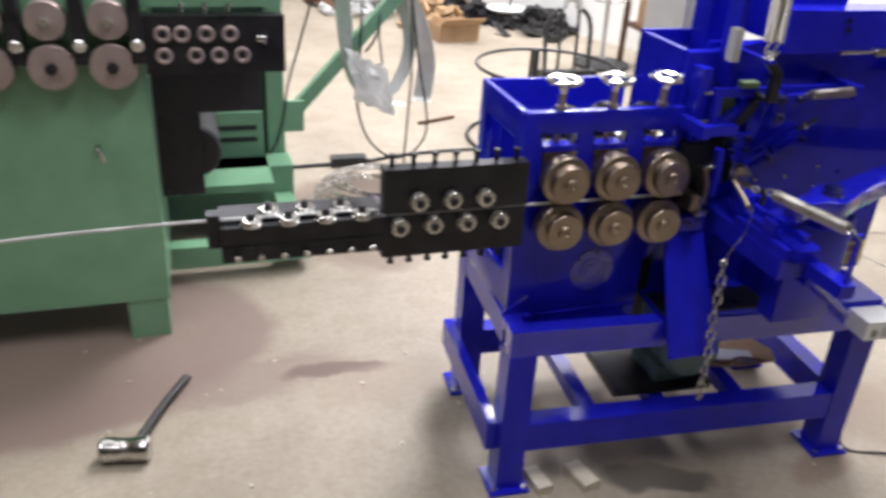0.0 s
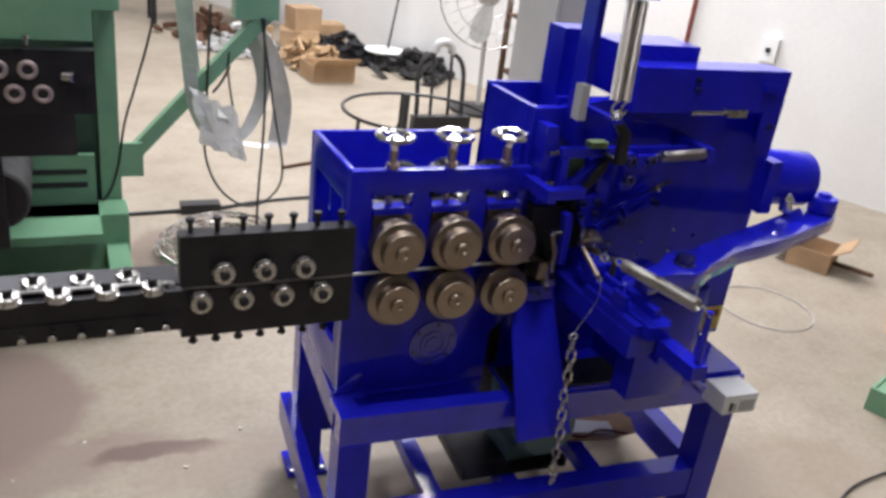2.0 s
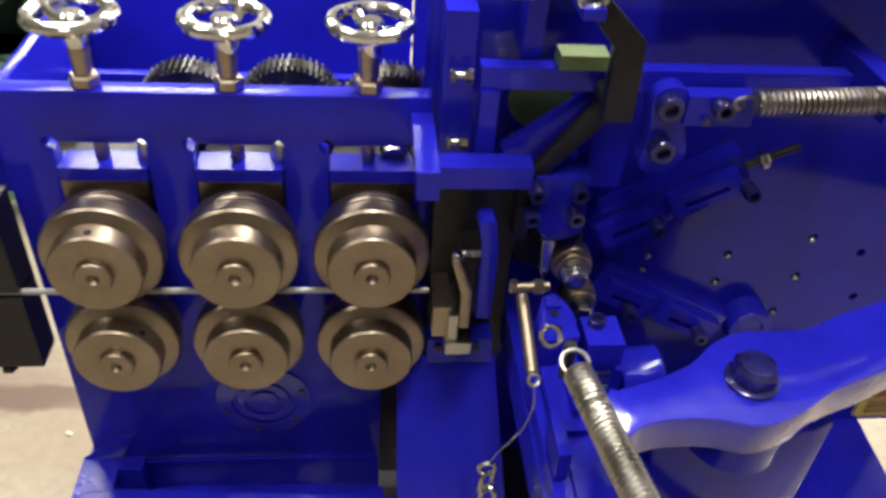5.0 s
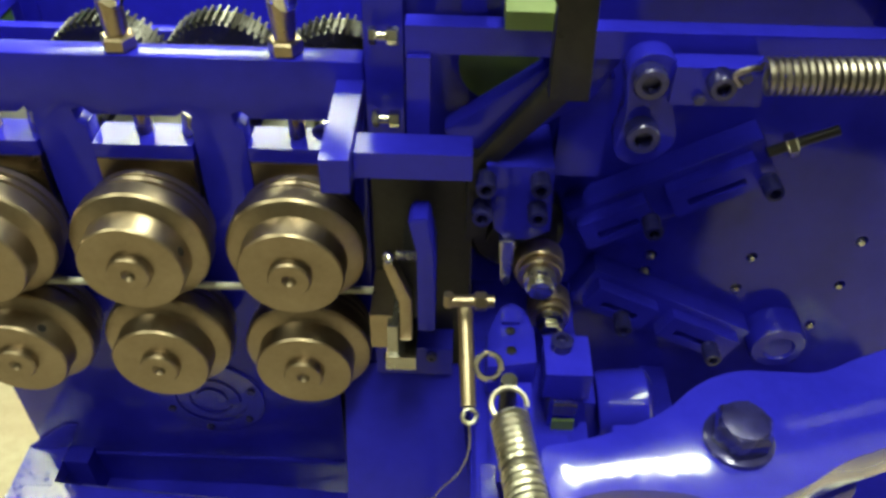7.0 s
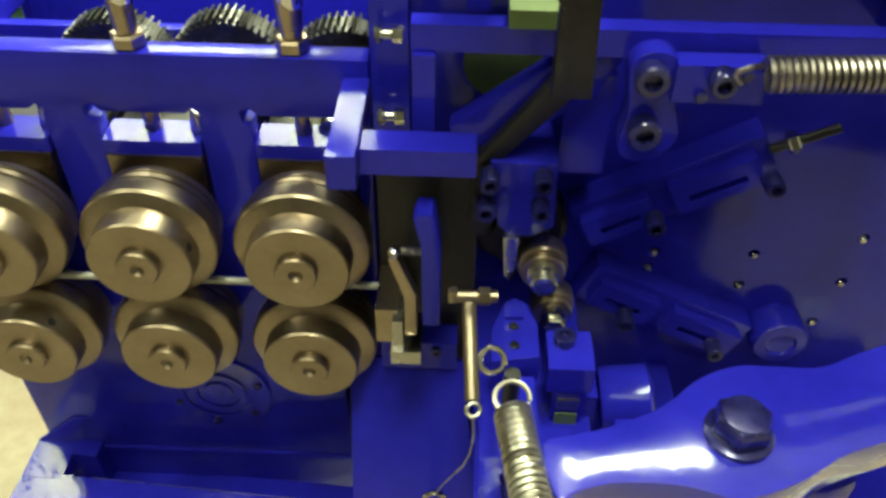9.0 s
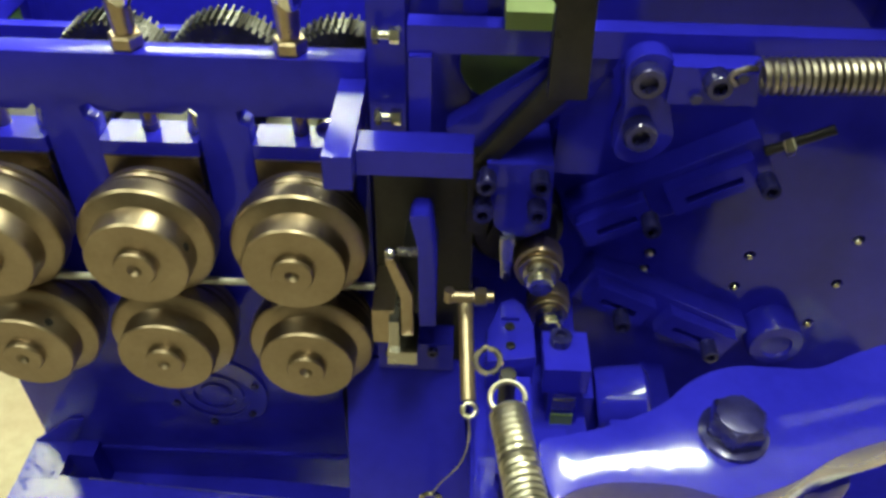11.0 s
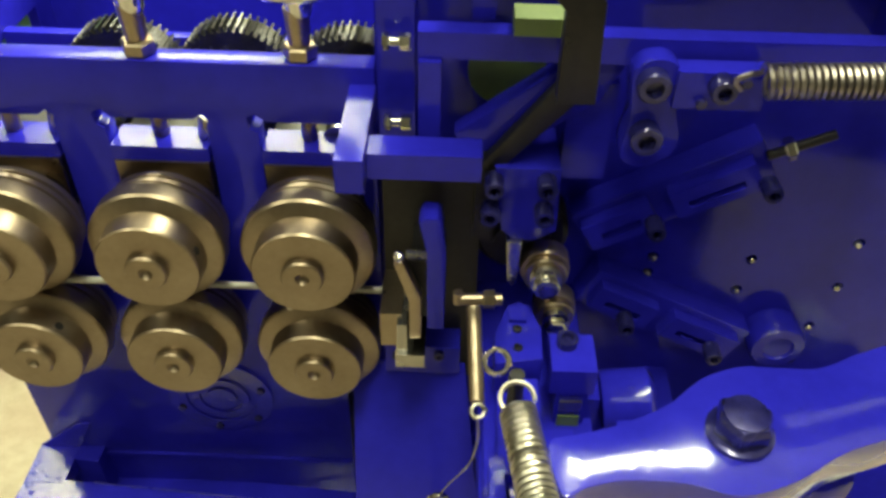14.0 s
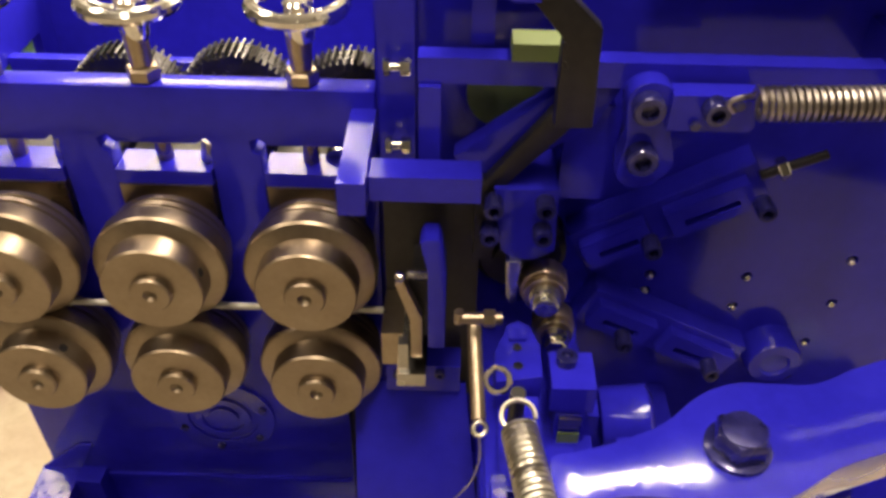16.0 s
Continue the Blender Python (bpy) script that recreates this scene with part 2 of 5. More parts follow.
def cyl(bm, p0, p1, r, r2=None, seg=20, chamfer=0.0):
    m, h = aim(p0, p1), (Vector(p1) - Vector(p0)).length
    r2 = r if r2 is None else r2
    c = chamfer
    prof = [(r, 0), (r2, h)] if not c else [(r - c, 0), (r, c), (r2, h - c), (r2 - c, h)]
    return lathe(bm, prof, m, seg)


def hexbolt(bm, p0, p1, r):
    return cyl(bm, p0, p1, r, seg=6, chamfer=r * 0.14)


def tube(bm, pts, r, seg=8, closed=False):
    """A round bar swept along points."""
    pts = [Vector(p) for p in pts]
    n = len(pts)
    rings, nrm = [], None
    for i, p in enumerate(pts):
        a = pts[(i - 1) % n] if closed or i else p
        b = pts[(i + 1) % n] if closed or i < n - 1 else p
        d = (b - a).normalized()
        if nrm is None:
            nrm = d.orthogonal().normalized()
        nrm = (nrm - d * nrm.dot(d)).normalized()
        bi = d.cross(nrm)
        rings.append([bm.verts.new(p + r * (math.cos(t) * nrm + math.sin(t) * bi)) for t in (2 * math.pi * k / seg for k in range(seg))])
    for i in range(n if closed else n - 1):
        a, b = rings[i], rings[(i + 1) % n]
        for k in range(seg):
            bm.faces.new((a[k], a[(k + 1) % seg], b[(k + 1) % seg], b[k]))
    if not closed:
        bm.faces.new(rings[0][::-1])
        bm.faces.new(rings[-1])
    return bm


def curve_points(ctrl, n=8):
    """A smooth line through control points."""
    P = [Vector(p) for p in ctrl]
    P = [2 * P[0] - P[1]] + P + [2 * P[-1] - P[-2]]
    out = []
    for i in range(1, len(P) - 2):
        for k in range(n):
            t = k / n
            a, b, c, d = P[i - 1:i + 3]
            out.append(0.5 * (2 * b + (c - a) * t + (2 * a - 5 * b + 4 * c - d) * t * t + (3 * b - a - 3 * c + d) * t ** 3))
    return out + [P[-2]]


def spring(bm, p0, p1, r, wire, turns, seg=14):
    m, h = aim(p0, p1), (Vector(p1) - Vector(p0)).length
    pts = []
    for k in range(turns * seg + 1):
        a = 2 * math.pi * k / seg
        pts.append(m @ Vector((r * math.cos(a), r * math.sin(a), h * k / (turns * seg))))
    return tube(bm, pts, wire, 6)


def ring_points(c, r, m=None, n=32, a0=0, a1=360):
    out = []
    for k in range(n + (a1 - a0 < 360)):
        a = radians(a0 + (a1 - a0) * k / n)
        out.append((m or Matrix()) @ Vector((r * math.cos(a), r * math.sin(a), 0)) + Vector(c))
    return out


def sheet(outer, holes=(), depth=0.02, m=None):
    """A flat plate of that depth, cut to an outline, with holes through it. Drawn in x, y; depth along z."""
    bm = bmesh.new()
    edges = []
    for loop in (outer, *holes):
        vs = [bm.verts.new((x, y, 0)) for x, y in loop]
        edges += [bm.edges.new((vs[i], vs[(i + 1) % len(vs)])) for i in range(len(vs))]
    bmesh.ops.triangle_fill(bm, use_beauty=True, use_dissolve=False, edges=edges, normal=(0, 0, 1))
    faces = list(bm.faces)
    ex = bmesh.ops.extrude_face_region(bm, geom=faces, use_keep_orig=True)
    bmesh.ops.translate(bm, vec=(0, 0, depth), verts=[g for g in ex["geom"] if isinstance(g, bmesh.types.BMVert)])
    if m:
        bmesh.ops.transform(bm, matrix=m, verts=bm.verts)
    return bm


def circle2(cx, cy, r, n=14):
    return [(cx + r * math.cos(2 * math.pi * k / n), cy + r * math.sin(2 * math.pi * k / n)) for k in range(n)]


def rect2(x0, x1, y0, y1):
    return [(x0, y0), (x1, y0), (x1, y1), (x0, y1)]


def soft_outline(ctrl, n=6):
    """A closed smooth outline through 2D control points."""
    P = [Vector((x, y, 0)) for x, y in ctrl]
    out, N = [], len(P)
    for i in range(N):
        a, b, c, d = P[i - 1], P[i], P[(i + 1) % N], P[(i + 2) % N]
        for k in range(n):
            t = k / n
            q = 0.5 * (2 * b + (c - a) * t + (2 * a - 5 * b + 4 * c - d) * t * t + (3 * b - a - 3 * c + d) * t ** 3)
            out.append((q.x, q.y))
    return out


FACE = Matrix(((1, 0, 0, 0), (0, 0, 1, 0), (0, 1, 0, 0), (0, 0, 0, 1)))  # drawing x, y becomes world x, z; depth runs along +y


def upright(outer, holes, y, depth):
    return sheet(outer, holes, depth, Matrix.Translation((0, y, 0)) @ FACE)


# ---- hall ----
HALL = Matrix.Translation((3.9, 3.9, 0)) @ pose(0, 0, 0, 0, 0, 24.0)  # local y runs along the white wall
bm = bmesh.new()
v = [bm.verts.new((x, y, 0)) for x, y in ((-16, -12), (14, -12), (14, 18), (-16, 18))]
bm.faces.new(v)
tagged(part("floor", bm, FLOOR), "worn beige concrete floor with brown stains and painted shadows", "floor", kind="structure")
tagged(part("wall_east", boxes((0, 0.2, -14, 9.2, 0, 5.2)), WALLPAINT, m=HALL), "white painted plaster wall, scuffed near the floor", "wall", kind="structure")
tagged(part("wall_north", boxes((-16, 0, 9, 9.2, 0, 5.2)), WALLPAINT, m=HALL), "white painted plaster wall", "wall", kind="structure")
tagged(part("wall_west", boxes((-16.2, -16, -14, 9.2, 0, 5.2)), GREYWALL, m=HALL), "grey painted plaster wall", "wall", kind="structure")
tagged(part("wall_south", boxes((-16.2, 0.2, -14.2, -14, 0, 5.2)), GREYWALL, m=HALL), "grey painted plaster wall", "wall", kind="structure")
tagged(part("ceiling", boxes((-16.2, 0.2, -14.2, 9.2, 5.2, 5.3)), ROOF, m=HALL), "pale metal sheet roof", "ceiling", kind="structure")


def tube_lamp(x, y, turn, power, width=0.4, length=2.4):
    fixture = thing("ceiling_light", (x, y, 4.9), "long white fluorescent ceiling light hung under the roof", "ceiling light", "ceiling lights")
    m = pose(x, y, 4.9, 0, 0, turn)
    part("housing", boxes((-length / 2, length / 2, -width / 2 - 0.02, width / 2 + 0.02, 0.02, 0.09)), WHITE, fixture, m=m, bevel=0.01)
    for s in (-0.4, 0.4):
        part("hanger", cyl(bmesh.new(), (s * length, 0, 0.09), (s * length, 0, 0.3), 0.006, seg=6), STEEL, fixture, m=m)
    lamp = bpy.data.lights.new("tube", "AREA")
    lamp.shape, lamp.size, lamp.size_y, lamp.energy, lamp.color = "RECTANGLE", length, width, power, (1.0, 0.975, 0.93)
    ob = new("tube", lamp)
    hang(ob, fixture, m)


for x, y, turn, p, w, n in ((-0.35, -2.6, -24, 0.4, 0.4, 2.4), (0.6, -0.6, 66, 1.7, 0.4, 2.4), (-2.9, -1.0, 66, 1.0, 0.4, 2.4), (2.75, 4.75, 114, 5.4, 0.5, 2.4), (1.42, 2.38, 66, 4.0, 0.9, 1.4), (-1.4, 2.60, 0, 0.6, 0.4, 2.8), (-1.75, 6.86, 0, 3.0, 0.45, 3.2), (-1.9, 5.72, 0, 0.9, 0.45, 2.9), (-1.7, 5.02, 0, 1.2, 0.4, 2.9)):
    tube_lamp(x, y, turn, LAMP_POWER * p, w, n)

# ---- wire forming machine: stand ----
machine = thing("wire_forming_machine", (0.4, 0.2, 0), "glossy blue wire bending machine with steel feed rollers on stand", "machine")
STAND = pose(-0.125, -0.105, 0, 0, 0, -4.0)
L, D = 1.225, 0.60
leg_bm = boxes((0, 0.085, 0, 0.085, 0.012, 0.50))
leg = part("leg", leg_bm, BLUE, machine, m=STAND, bevel=0.006)
part("foot_plate", boxes((-0.022, 0.107, -0.022, 0.107, 0, 0.012)), BLUE, leg, m=STAND, bevel=0.003)
for x, y in ((-0.008, -0.008), (0.093, -0.008)):
    part("foot_bolt", hexbolt(bmesh.new(), (x, y, 0.012), (x, y, 0.022), 0.009), STEEL, leg, m=STAND)
for x, y in ((L - 0.085, 0), (0, D - 0.085), (L - 0.085, D - 0.085)):
    again(leg, STAND @ pose(x, y, 0))
part("top_rail", boxes((0, L, 0.002, 0.052, 0.50, 0.585)), WETBLUE, machine, m=STAND, bevel=0.006)
part("top_rail", boxes((0, L, D - 0.085, D - 0.002, 0.50, 0.585)), BLUE, machine, m=STAND, bevel=0.006)
part("side_rail", boxes((0.002, 0.085, 0.085, D - 0.085, 0.50, 0.585)), BLUE, machine, m=STAND, bevel=0.006)
part("side_rail", boxes((L - 0.085, L - 0.002, 0.085, D - 0.085, 0.50, 0.585)), BLUE, machine, m=STAND, bevel=0.006)
part("table_top", boxes((0.46, L - 0.01, 0.01, D - 0.01, 0.586, 0.600)), BLUE, machine, m=STAND, bevel=0.004)
# added dark sheet, imitates the deep shade on the table below the head
part("shade_pan", boxes((0.46, 1.04, 0.014, 0.135, 0.6005, 0.606)), DARKSTEEL, machine, "thin dark sheet standing in for shade below the head", m=STAND, bevel=0.002)
part("lower_rail", boxes((0.085, L - 0.085, 0.004, 0.07, 0.15, 0.25)), BLUE, machine, m=STAND, bevel=0.005)
part("lower_rail", boxes((0.085, L - 0.085, D - 0.07, D - 0.004, 0.15, 0.25)), BLUE, machine, m=STAND, bevel=0.005)
part("lower_side_rail", boxes((-0.035, 0.0, 0.03, D + 0.02, 0.15, 0.25)), BLUE, machine, m=STAND, bevel=0.005)
part("lower_side_rail", boxes((L - 0.075, L - 0.01, 0.085, D - 0.085, 0.15, 0.25)), BLUE, machine, m=STAND, bevel=0.005)
for x in (0.28, 0.52, 0.80):
    part("cross_bar", boxes((x, x + 0.05, 0.07, D - 0.07, 0.20, 0.245)), BLUE, machine, m=STAND, bevel=0.004)
# added dark tray, stands in for the darkness beneath the motor
tray_part = part("dark_tray", boxes((0.40, 0.74, 0.10, D - 0.10, 0.246, 0.255)), DARKSTEEL, machine, "dark tray added to fill the dark area beneath the motor", m=STAND, bevel=0.002)
for x in (0.40, 0.73):
    part("tray_edge", boxes((x, x + 0.01, 0.10, D - 0.10, 0.2555, 0.275)), DARKSTEEL, tray_part, m=STAND, bevel=0.002)

# motor under the table
motor = part("motor", lathe(bmesh.new(), [(0.02, 0), (0.085, 0.004), (0.098, 0.02), (0.098, 0.05), (0.09, 0.055), (0.09, 0.26), (0.098, 0.265), (0.098, 0.29), (0.05, 0.30)], aim((0.53, -0.07, 0.40), (0.53, 0.3, 0.40)), 36), GREYGREEN, machine, "grey-green electric motor with cooling ribs")
bm = bmesh.new()
for k in range(28):
    a = 2 * math.pi * k / 28
    box(bm, 0.088, 0.097, -0.002, 0.002, 0.06, 0.255, aim((0.53, -0.07, 0.40), (0.53, 0.3, 0.40)) @ Matrix.Rotation(a, 4, "Z"))
part("rib", bm, GREYGREEN, motor)
part("motor_foot", boxes((0.45, 0.61, 0.0, 0.16, 0.255, 0.31)), GREYGREEN, motor, bevel=0.004)

# ---- wire forming machine: feed box ----
XS = (0.0, 0.15, 0.30)
ZU, ZL = 1.018, 0.883
TOP = 1.188
slots = []
for x in XS:
    slots.append([(x - 0.05, 0.99), (x + 0.05, 0.99), (x + 0.05, 1.118), (x + 0.052, 1.126), (x + 0.046, 1.132), (x + 0.038, 1.126), (x - 0.042, 1.126), (x - 0.050, 1.134), (x - 0.060, 1.130), (x - 0.058, 1.118), (x - 0.05, 1.114)])
outline = [(-0.105, 0.49), (0.315, 0.49), (0.315, 0.72), (0.365, 0.76), (0.365, TOP), (-0.105, TOP)]
part("feed_plate", upright(outline, slots, 0.0, 0.025), BLUE, machine, bevel=0.0015)
part("gap_pan", boxes((0.0855, 0.44, 0.0575, 0.125, 0.502, 0.508)), BLUE, machine, m=STAND)
# dark backing added so the gap beside the chute stays black
part("gap_shade_sheet", boxes((0.24, 0.366, 0.0255, 0.029, 0.50, 0.80)), DARKSTEEL, machine, "dark sheet added for the shaded gap behind the chute")
part("plate_lip", boxes((-0.075, 0.312, -0.005, -0.0005, 0.570, 0.577)), BLUE, machine, bevel=0.001)
part("rail_strip", boxes((0.09, 0.42, 0.0525, 0.057, 0.552, 0.578)), PLATESTEEL, machine, "bare steel strip along the rail", m=STAND, bevel=0.001)
part("corner_plate", boxes((-0.122, -0.068, -0.062, -0.0005, 0.560, 0.5855)), WETBLUE, machine, "blue corner plate spotted with oil", bevel=0.001)
part("weld_fillet", sheet([(-0.122, 0.586), (-0.066, 0.586), (-0.040, 0.640), (-0.058, 0.640), (-0.1045, 0.600)], (), 0.0035, Matrix.Translation((0, -0.004, 0)) @ FACE), WETBLUE, machine, bevel=0.001)
part("back_plate", upright([(-0.105, 0.585), (0.36, 0.585), (0.36, 1.182), (-0.105, 1.182)], [], 0.33, 0.015), BLUE, machine, bevel=0.0015)
SIDE = Matrix(((0, 0, 1, 0), (1, 0, 0, 0), (0, 1, 0, 0), (0, 0, 0, 1)))  # drawing x, y becomes world y, z; depth runs along +x
part("side_plate", sheet(rect2(0.025, 0.33, 0.585, 1.184), [rect2(0.06, 0.29, 0.70, 1.10)], 0.014, Matrix.Translation((-0.105, 0, 0)) @ SIDE), BLUE, machine, bevel=0.0015)
part("inner_plate", boxes((-0.09, 0.36, 0.20, 0.214, 0.585, 1.11)), BLUE, machine)
part("gusset", upright([(-0.165, 1.00), (-0.106, 1.00), (-0.106, 1.03), (-0.165, 1.115)], [], 0.09, 0.012), BLUE, machine, bevel=0.001)

# feed rollers
FRONT = aim((0, 0, 0), (0, -1, 0))
prof = [(0.03, 0.012), (0.045, 0.012), (0.045, 0.019), (0.0600, 0.020), (0.0618, 0.0215), (0.0618, 0.0285), (0.0580, 0.0300), (0.0580, 0.0328), (0.0636, 0.0343), (0.0640, 0.0405), (0.0600, 0.0420), (0.0600, 0.0448), (0.0660, 0.0463), (0.0672, 0.0480), (0.0672, 0.0655), (0.0655, 0.0680), (0.0600, 0.0705), (0.0530, 0.0720), (0.0510, 0.0728), (0.0506, 0.0740), (0.0503, 0.0955), (0.0490, 0.0975), (0.021, 0.0975)]
hub_prof = [(0.0205, 0.097), (0.0205, 0.1030), (0.0190, 0.1050), (0.0070, 0.1050), (0.0045, 0.1015), (0.0005, 0.0990)]
first = None
for z in (ZU, ZL):
    for i, x in enumerate(XS):
        dz = -0.004 if z == ZL and i == 2 else 0
        spin = pose(0, 0, 0, 0, (i * 71 + (40 if z == ZL else 0)) % 360, 0)
        m = pose(x, 0, z + dz) @ spin
        if first is None:
            first = part("feed_roller", lathe(bmesh.new(), prof, FRONT, 64), ROLLERSTEEL, machine, "brown oiled steel grooved feed roller", m=m, smooth=24)
            part("axle_end", lathe(bmesh.new(), hub_prof, FRONT, 28), ROLLERSTEEL, first, m=m)
            part("grub_screw", cyl(bmesh.new(), (0, -0.0865, 0.046), (0, -0.0865, 0.0508), 0.0045, seg=12), DARKSTEEL, first, m=m)
        else:
            again(first, m)

# sliding bearing blocks in the slots, with their screws
for x in XS:
    b = part("bearing_block", boxes((x - 0.047, x + 0.047, -0.006, 0.07, 0.995, 1.0795)), BRASSY, machine, "oiled steel bearing block", bevel=0.002)
    part("block_cap", boxes((x - 0.0485, x + 0.0485, -0.004, 0.034, 1.080, 1.096)), BLUE, b, "blue painted pressure plate", bevel=0.0015)
    part("block_rear", boxes((x - 0.045, x + 0.045, 0.0345, 0.07, 1.080, 1.090)), DARKSTEEL, b)
    part("adjusting_screw", cyl(bmesh.new(), (x - 0.004, 0.022, 1.09), (x - 0.004, 0.022, 1.25), 0.0085, seg=14), BRASSY, b)
    bm = bmesh.new()
    hexbolt(bm, (x - 0.004, 0.016, TOP), (x - 0.004, 0.016, TOP + 0.014), 0.016)
    cyl(bm, (x - 0.004, 0.016, TOP + 0.014), (x - 0.004, 0.016, TOP + 0.05), 0.010, 0.012)
    part("lock_nut", bm, BRASSY, b)
    if x < 0.3:
        part("spacer_pin", cyl(bmesh.new(), (x + 0.043, 0.02, 1.096), (x + 0.047, 0.02, 1.12), 0.010, seg=14), STEEL, b)

# handwheels
hm = pose(-0.004, 0.016, 1.266)
bm = bmesh.new()
tube(bm, ring_points((0, 0, 0), 0.041, n=36), 0.0075, 10, True)
wheel = part("handwheel", bm, CHROME, machine, "chromed three-spoke handwheel", m=hm)
bm = bmesh.new()
for k in range(3):
    a = radians(120 * k + 25)
    tube(bm, [(0.010 * math.cos(a), 0.010 * math.sin(a), -0.012), (0.026 * math.cos(a), 0.026 * math.sin(a), -0.009), (0.040 * math.cos(a), 0.040 * math.sin(a), 0)], 0.0065, 8)
part("spoke", bm, CHROME, wheel, m=hm)
part("hub", lathe(bmesh.new(), [(0.011, -0.035), (0.013, -0.028), (0.014, -0.012), (0.014, 0.001), (0.011, 0.004)], None, 20), CHROME, wheel, m=hm)
for x in XS[1:]:
    again(wheel, pose(x - 0.002, 0.016, 1.266, 0, 0, x * 300))

# toothed gears inside the feed box
def gear(x, y, z, r, teeth):
    pts = []
    for k in range(teeth):
        for f, rr in ((0.0, r - 0.006), (0.35, r - 0.006), (0.47, r), (0.75, r), (0.87, r - 0.006)):
            a = 2 * math.pi * (k + f) / teeth
            pts.append((x + rr * math.cos(a), z + rr * math.sin(a)))
    g = part("gear", upright(pts, [], y, 0.035), GEARSTEEL, machine, "dark greasy steel gear")
    part("gear_shaft", cyl(bmesh.new(), (x, 0.025, z), (x, 0.2, z), 0.018), STEEL, g)


for x, z in ((0.075, 1.09), (0.20, 1.095), (0.325, 1.09)):
    gear(x, 0.125, z, 0.068, 50)

# round bearing cover low on the feed plate
cov = part("bearing_cover", lathe(bmesh.new(), [(0.068, 0), (0.068, 0.003), (0.067, 0.004), (0.046, 0.004), (0.045, 0.001), (0.037, 0.001), (0.036, 0.004), (0.028, 0.004), (0.027, 0.001), (0.020, 0.001), (0.019, 0.004), (0.004, 0.004)], aim((0.15, 0.0, 0.705), (0.15, -1, 0.705)), 40), WETBLUE, machine, "round bearing cover wet with oil")
for k in range(6):
    bm = bmesh.new()
    a = radians(60 * k + 20)
    p = Vector((0.15 + 0.057 * math.cos(a), -0.006, 0.705 + 0.057 * math.sin(a)))
    hexbolt(bm, p + Vector((0, 0.003, 0)), p + Vector((0, -0.002, 0)), 0.0055)
    part("cover_bolt", bm, BOLTBLUE, cov)

# ---- wire forming machine: straighteners ----
def stud(bm, x, y, z0, z1, r=0.006, head=0.010):
    cyl(bm, (x, y, z0), (x, y, z1), r, seg=10)
    up = 1 if z1 > z0 else -1
    hexbolt(bm, (x, y, z1), (x, y, z1 + up * 0.010), head)


vs = part("straightener_block", boxes((-0.485, -0.11, -0.012, -0.001, 0.83, 1.07)), DARKSTEEL, machine, "black steel straightener block with steel rollers", bevel=0.002)
part("block_half", boxes((-0.49, -0.106, -0.055, -0.0125, 0.835, 0.948)), DARKSTEEL, vs, bevel=0.003)
part("block_half", boxes((-0.49, -0.106, -0.055, -0.0125, 0.957, 1.075)), DARKSTEEL, vs, bevel=0.003)
sr = None
for x, z in [(-0.402 + 0.088 * k, 0.992) for k in range(3)] + [(-0.450 + 0.089 * k, 0.926) for k in range(4)]:
    m = pose(x, -0.055, z)
    if sr is None:
        sr = part("straightener_roller", lathe(bmesh.new(), [(0.016, 0), (0.021, 0.001), (0.0245, 0.004), (0.0245, 0.010), (0.021, 0.0125), (0.021, 0.0145), (0.0245, 0.017), (0.0245, 0.022), (0.022, 0.026), (0.013, 0.027)], FRONT, 28), STEEL, vs, m=m)
        bm = bmesh.new()
        cyl(bm, (0, -0.027, 0), (0, -0.034, 0), 0.011, seg=18, chamfer=0.002)
        cyl(bm, (0, -0.0335, 0), (0, -0.036, 0), 0.006, seg=6)
        part("roller_bolt", bm, DARKSTEEL, sr, m=m)
    else:
        again(sr, m)
for k in range(7):
    bm = bmesh.new()
    stud(bm, -0.465 + 0.055 * k, -0.03, 1.075, 1.098)
    part("clamp_bolt", bm, DARKSTEEL, vs)
for k in range(7):
    bm = bmesh.new()
    stud(bm, -0.462 + 0.050 * k, -0.03, 0.835, 0.815)
    part("clamp_bolt", bm, DARKSTEEL, vs)

hs = part("straightener_bed", boxes((-0.885, -0.49, -0.082, 0.055, 0.872, 0.912)), DARKSTEEL, machine, "black steel straightener bed with flat-lying rollers", bevel=0.003)
part("bed_bar", boxes((-0.885, -0.49, -0.078, -0.058, 0.9125, 0.962)), DARKSTEEL, hs, bevel=0.003)
part("bed_bar", boxes((-0.885, -0.49, -0.040, 0.052, 0.9125, 0.962)), DARKSTEEL, hs, bevel=0.003)
fr = None
for x, y in [(-0.815 + 0.089 * k, -0.074) for k in range(4)] + [(-0.770 + 0.089 * k, -0.020) for k in range(3)]:
    m = pose(x, y, 0.962)
    if fr is None:
        fr = part("flat_roller", lathe(bmesh.new(), [(0.016, 0), (0.024, 0.002), (0.024, 0.007), (0.020, 0.009), (0.020, 0.011), (0.024, 0.013), (0.024, 0.018), (0.021, 0.021), (0.012, 0.0215)], None, 28), STEEL, hs, m=m)
        bm = bmesh.new()
        cyl(bm, (0, 0, 0.0215), (0, 0, 0.034), 0.010, seg=16, chamfer=0.002)
        part("roller_bolt", bm, DARKSTEEL, fr, m=m)
    else:
        again(fr, m)
for k in range(7):
    bm = bmesh.new()
    cyl(bm, (-0.85 + 0.054 * k, -0.082, 0.892), (-0.85 + 0.054 * k, -0.100, 0.892), 0.005, seg=8)
    hexbolt(bm, (-0.85 + 0.054 * k, -0.100, 0.892), (-0.85 + 0.054 * k, -0.108, 0.892), 0.009)
    part("clamp_bolt", bm, STEEL, hs)
part("wire_guide", boxes((-0.915, -0.885, -0.055, -0.020, 0.90, 0.985)), DARKSTEEL, hs, bevel=0.003)

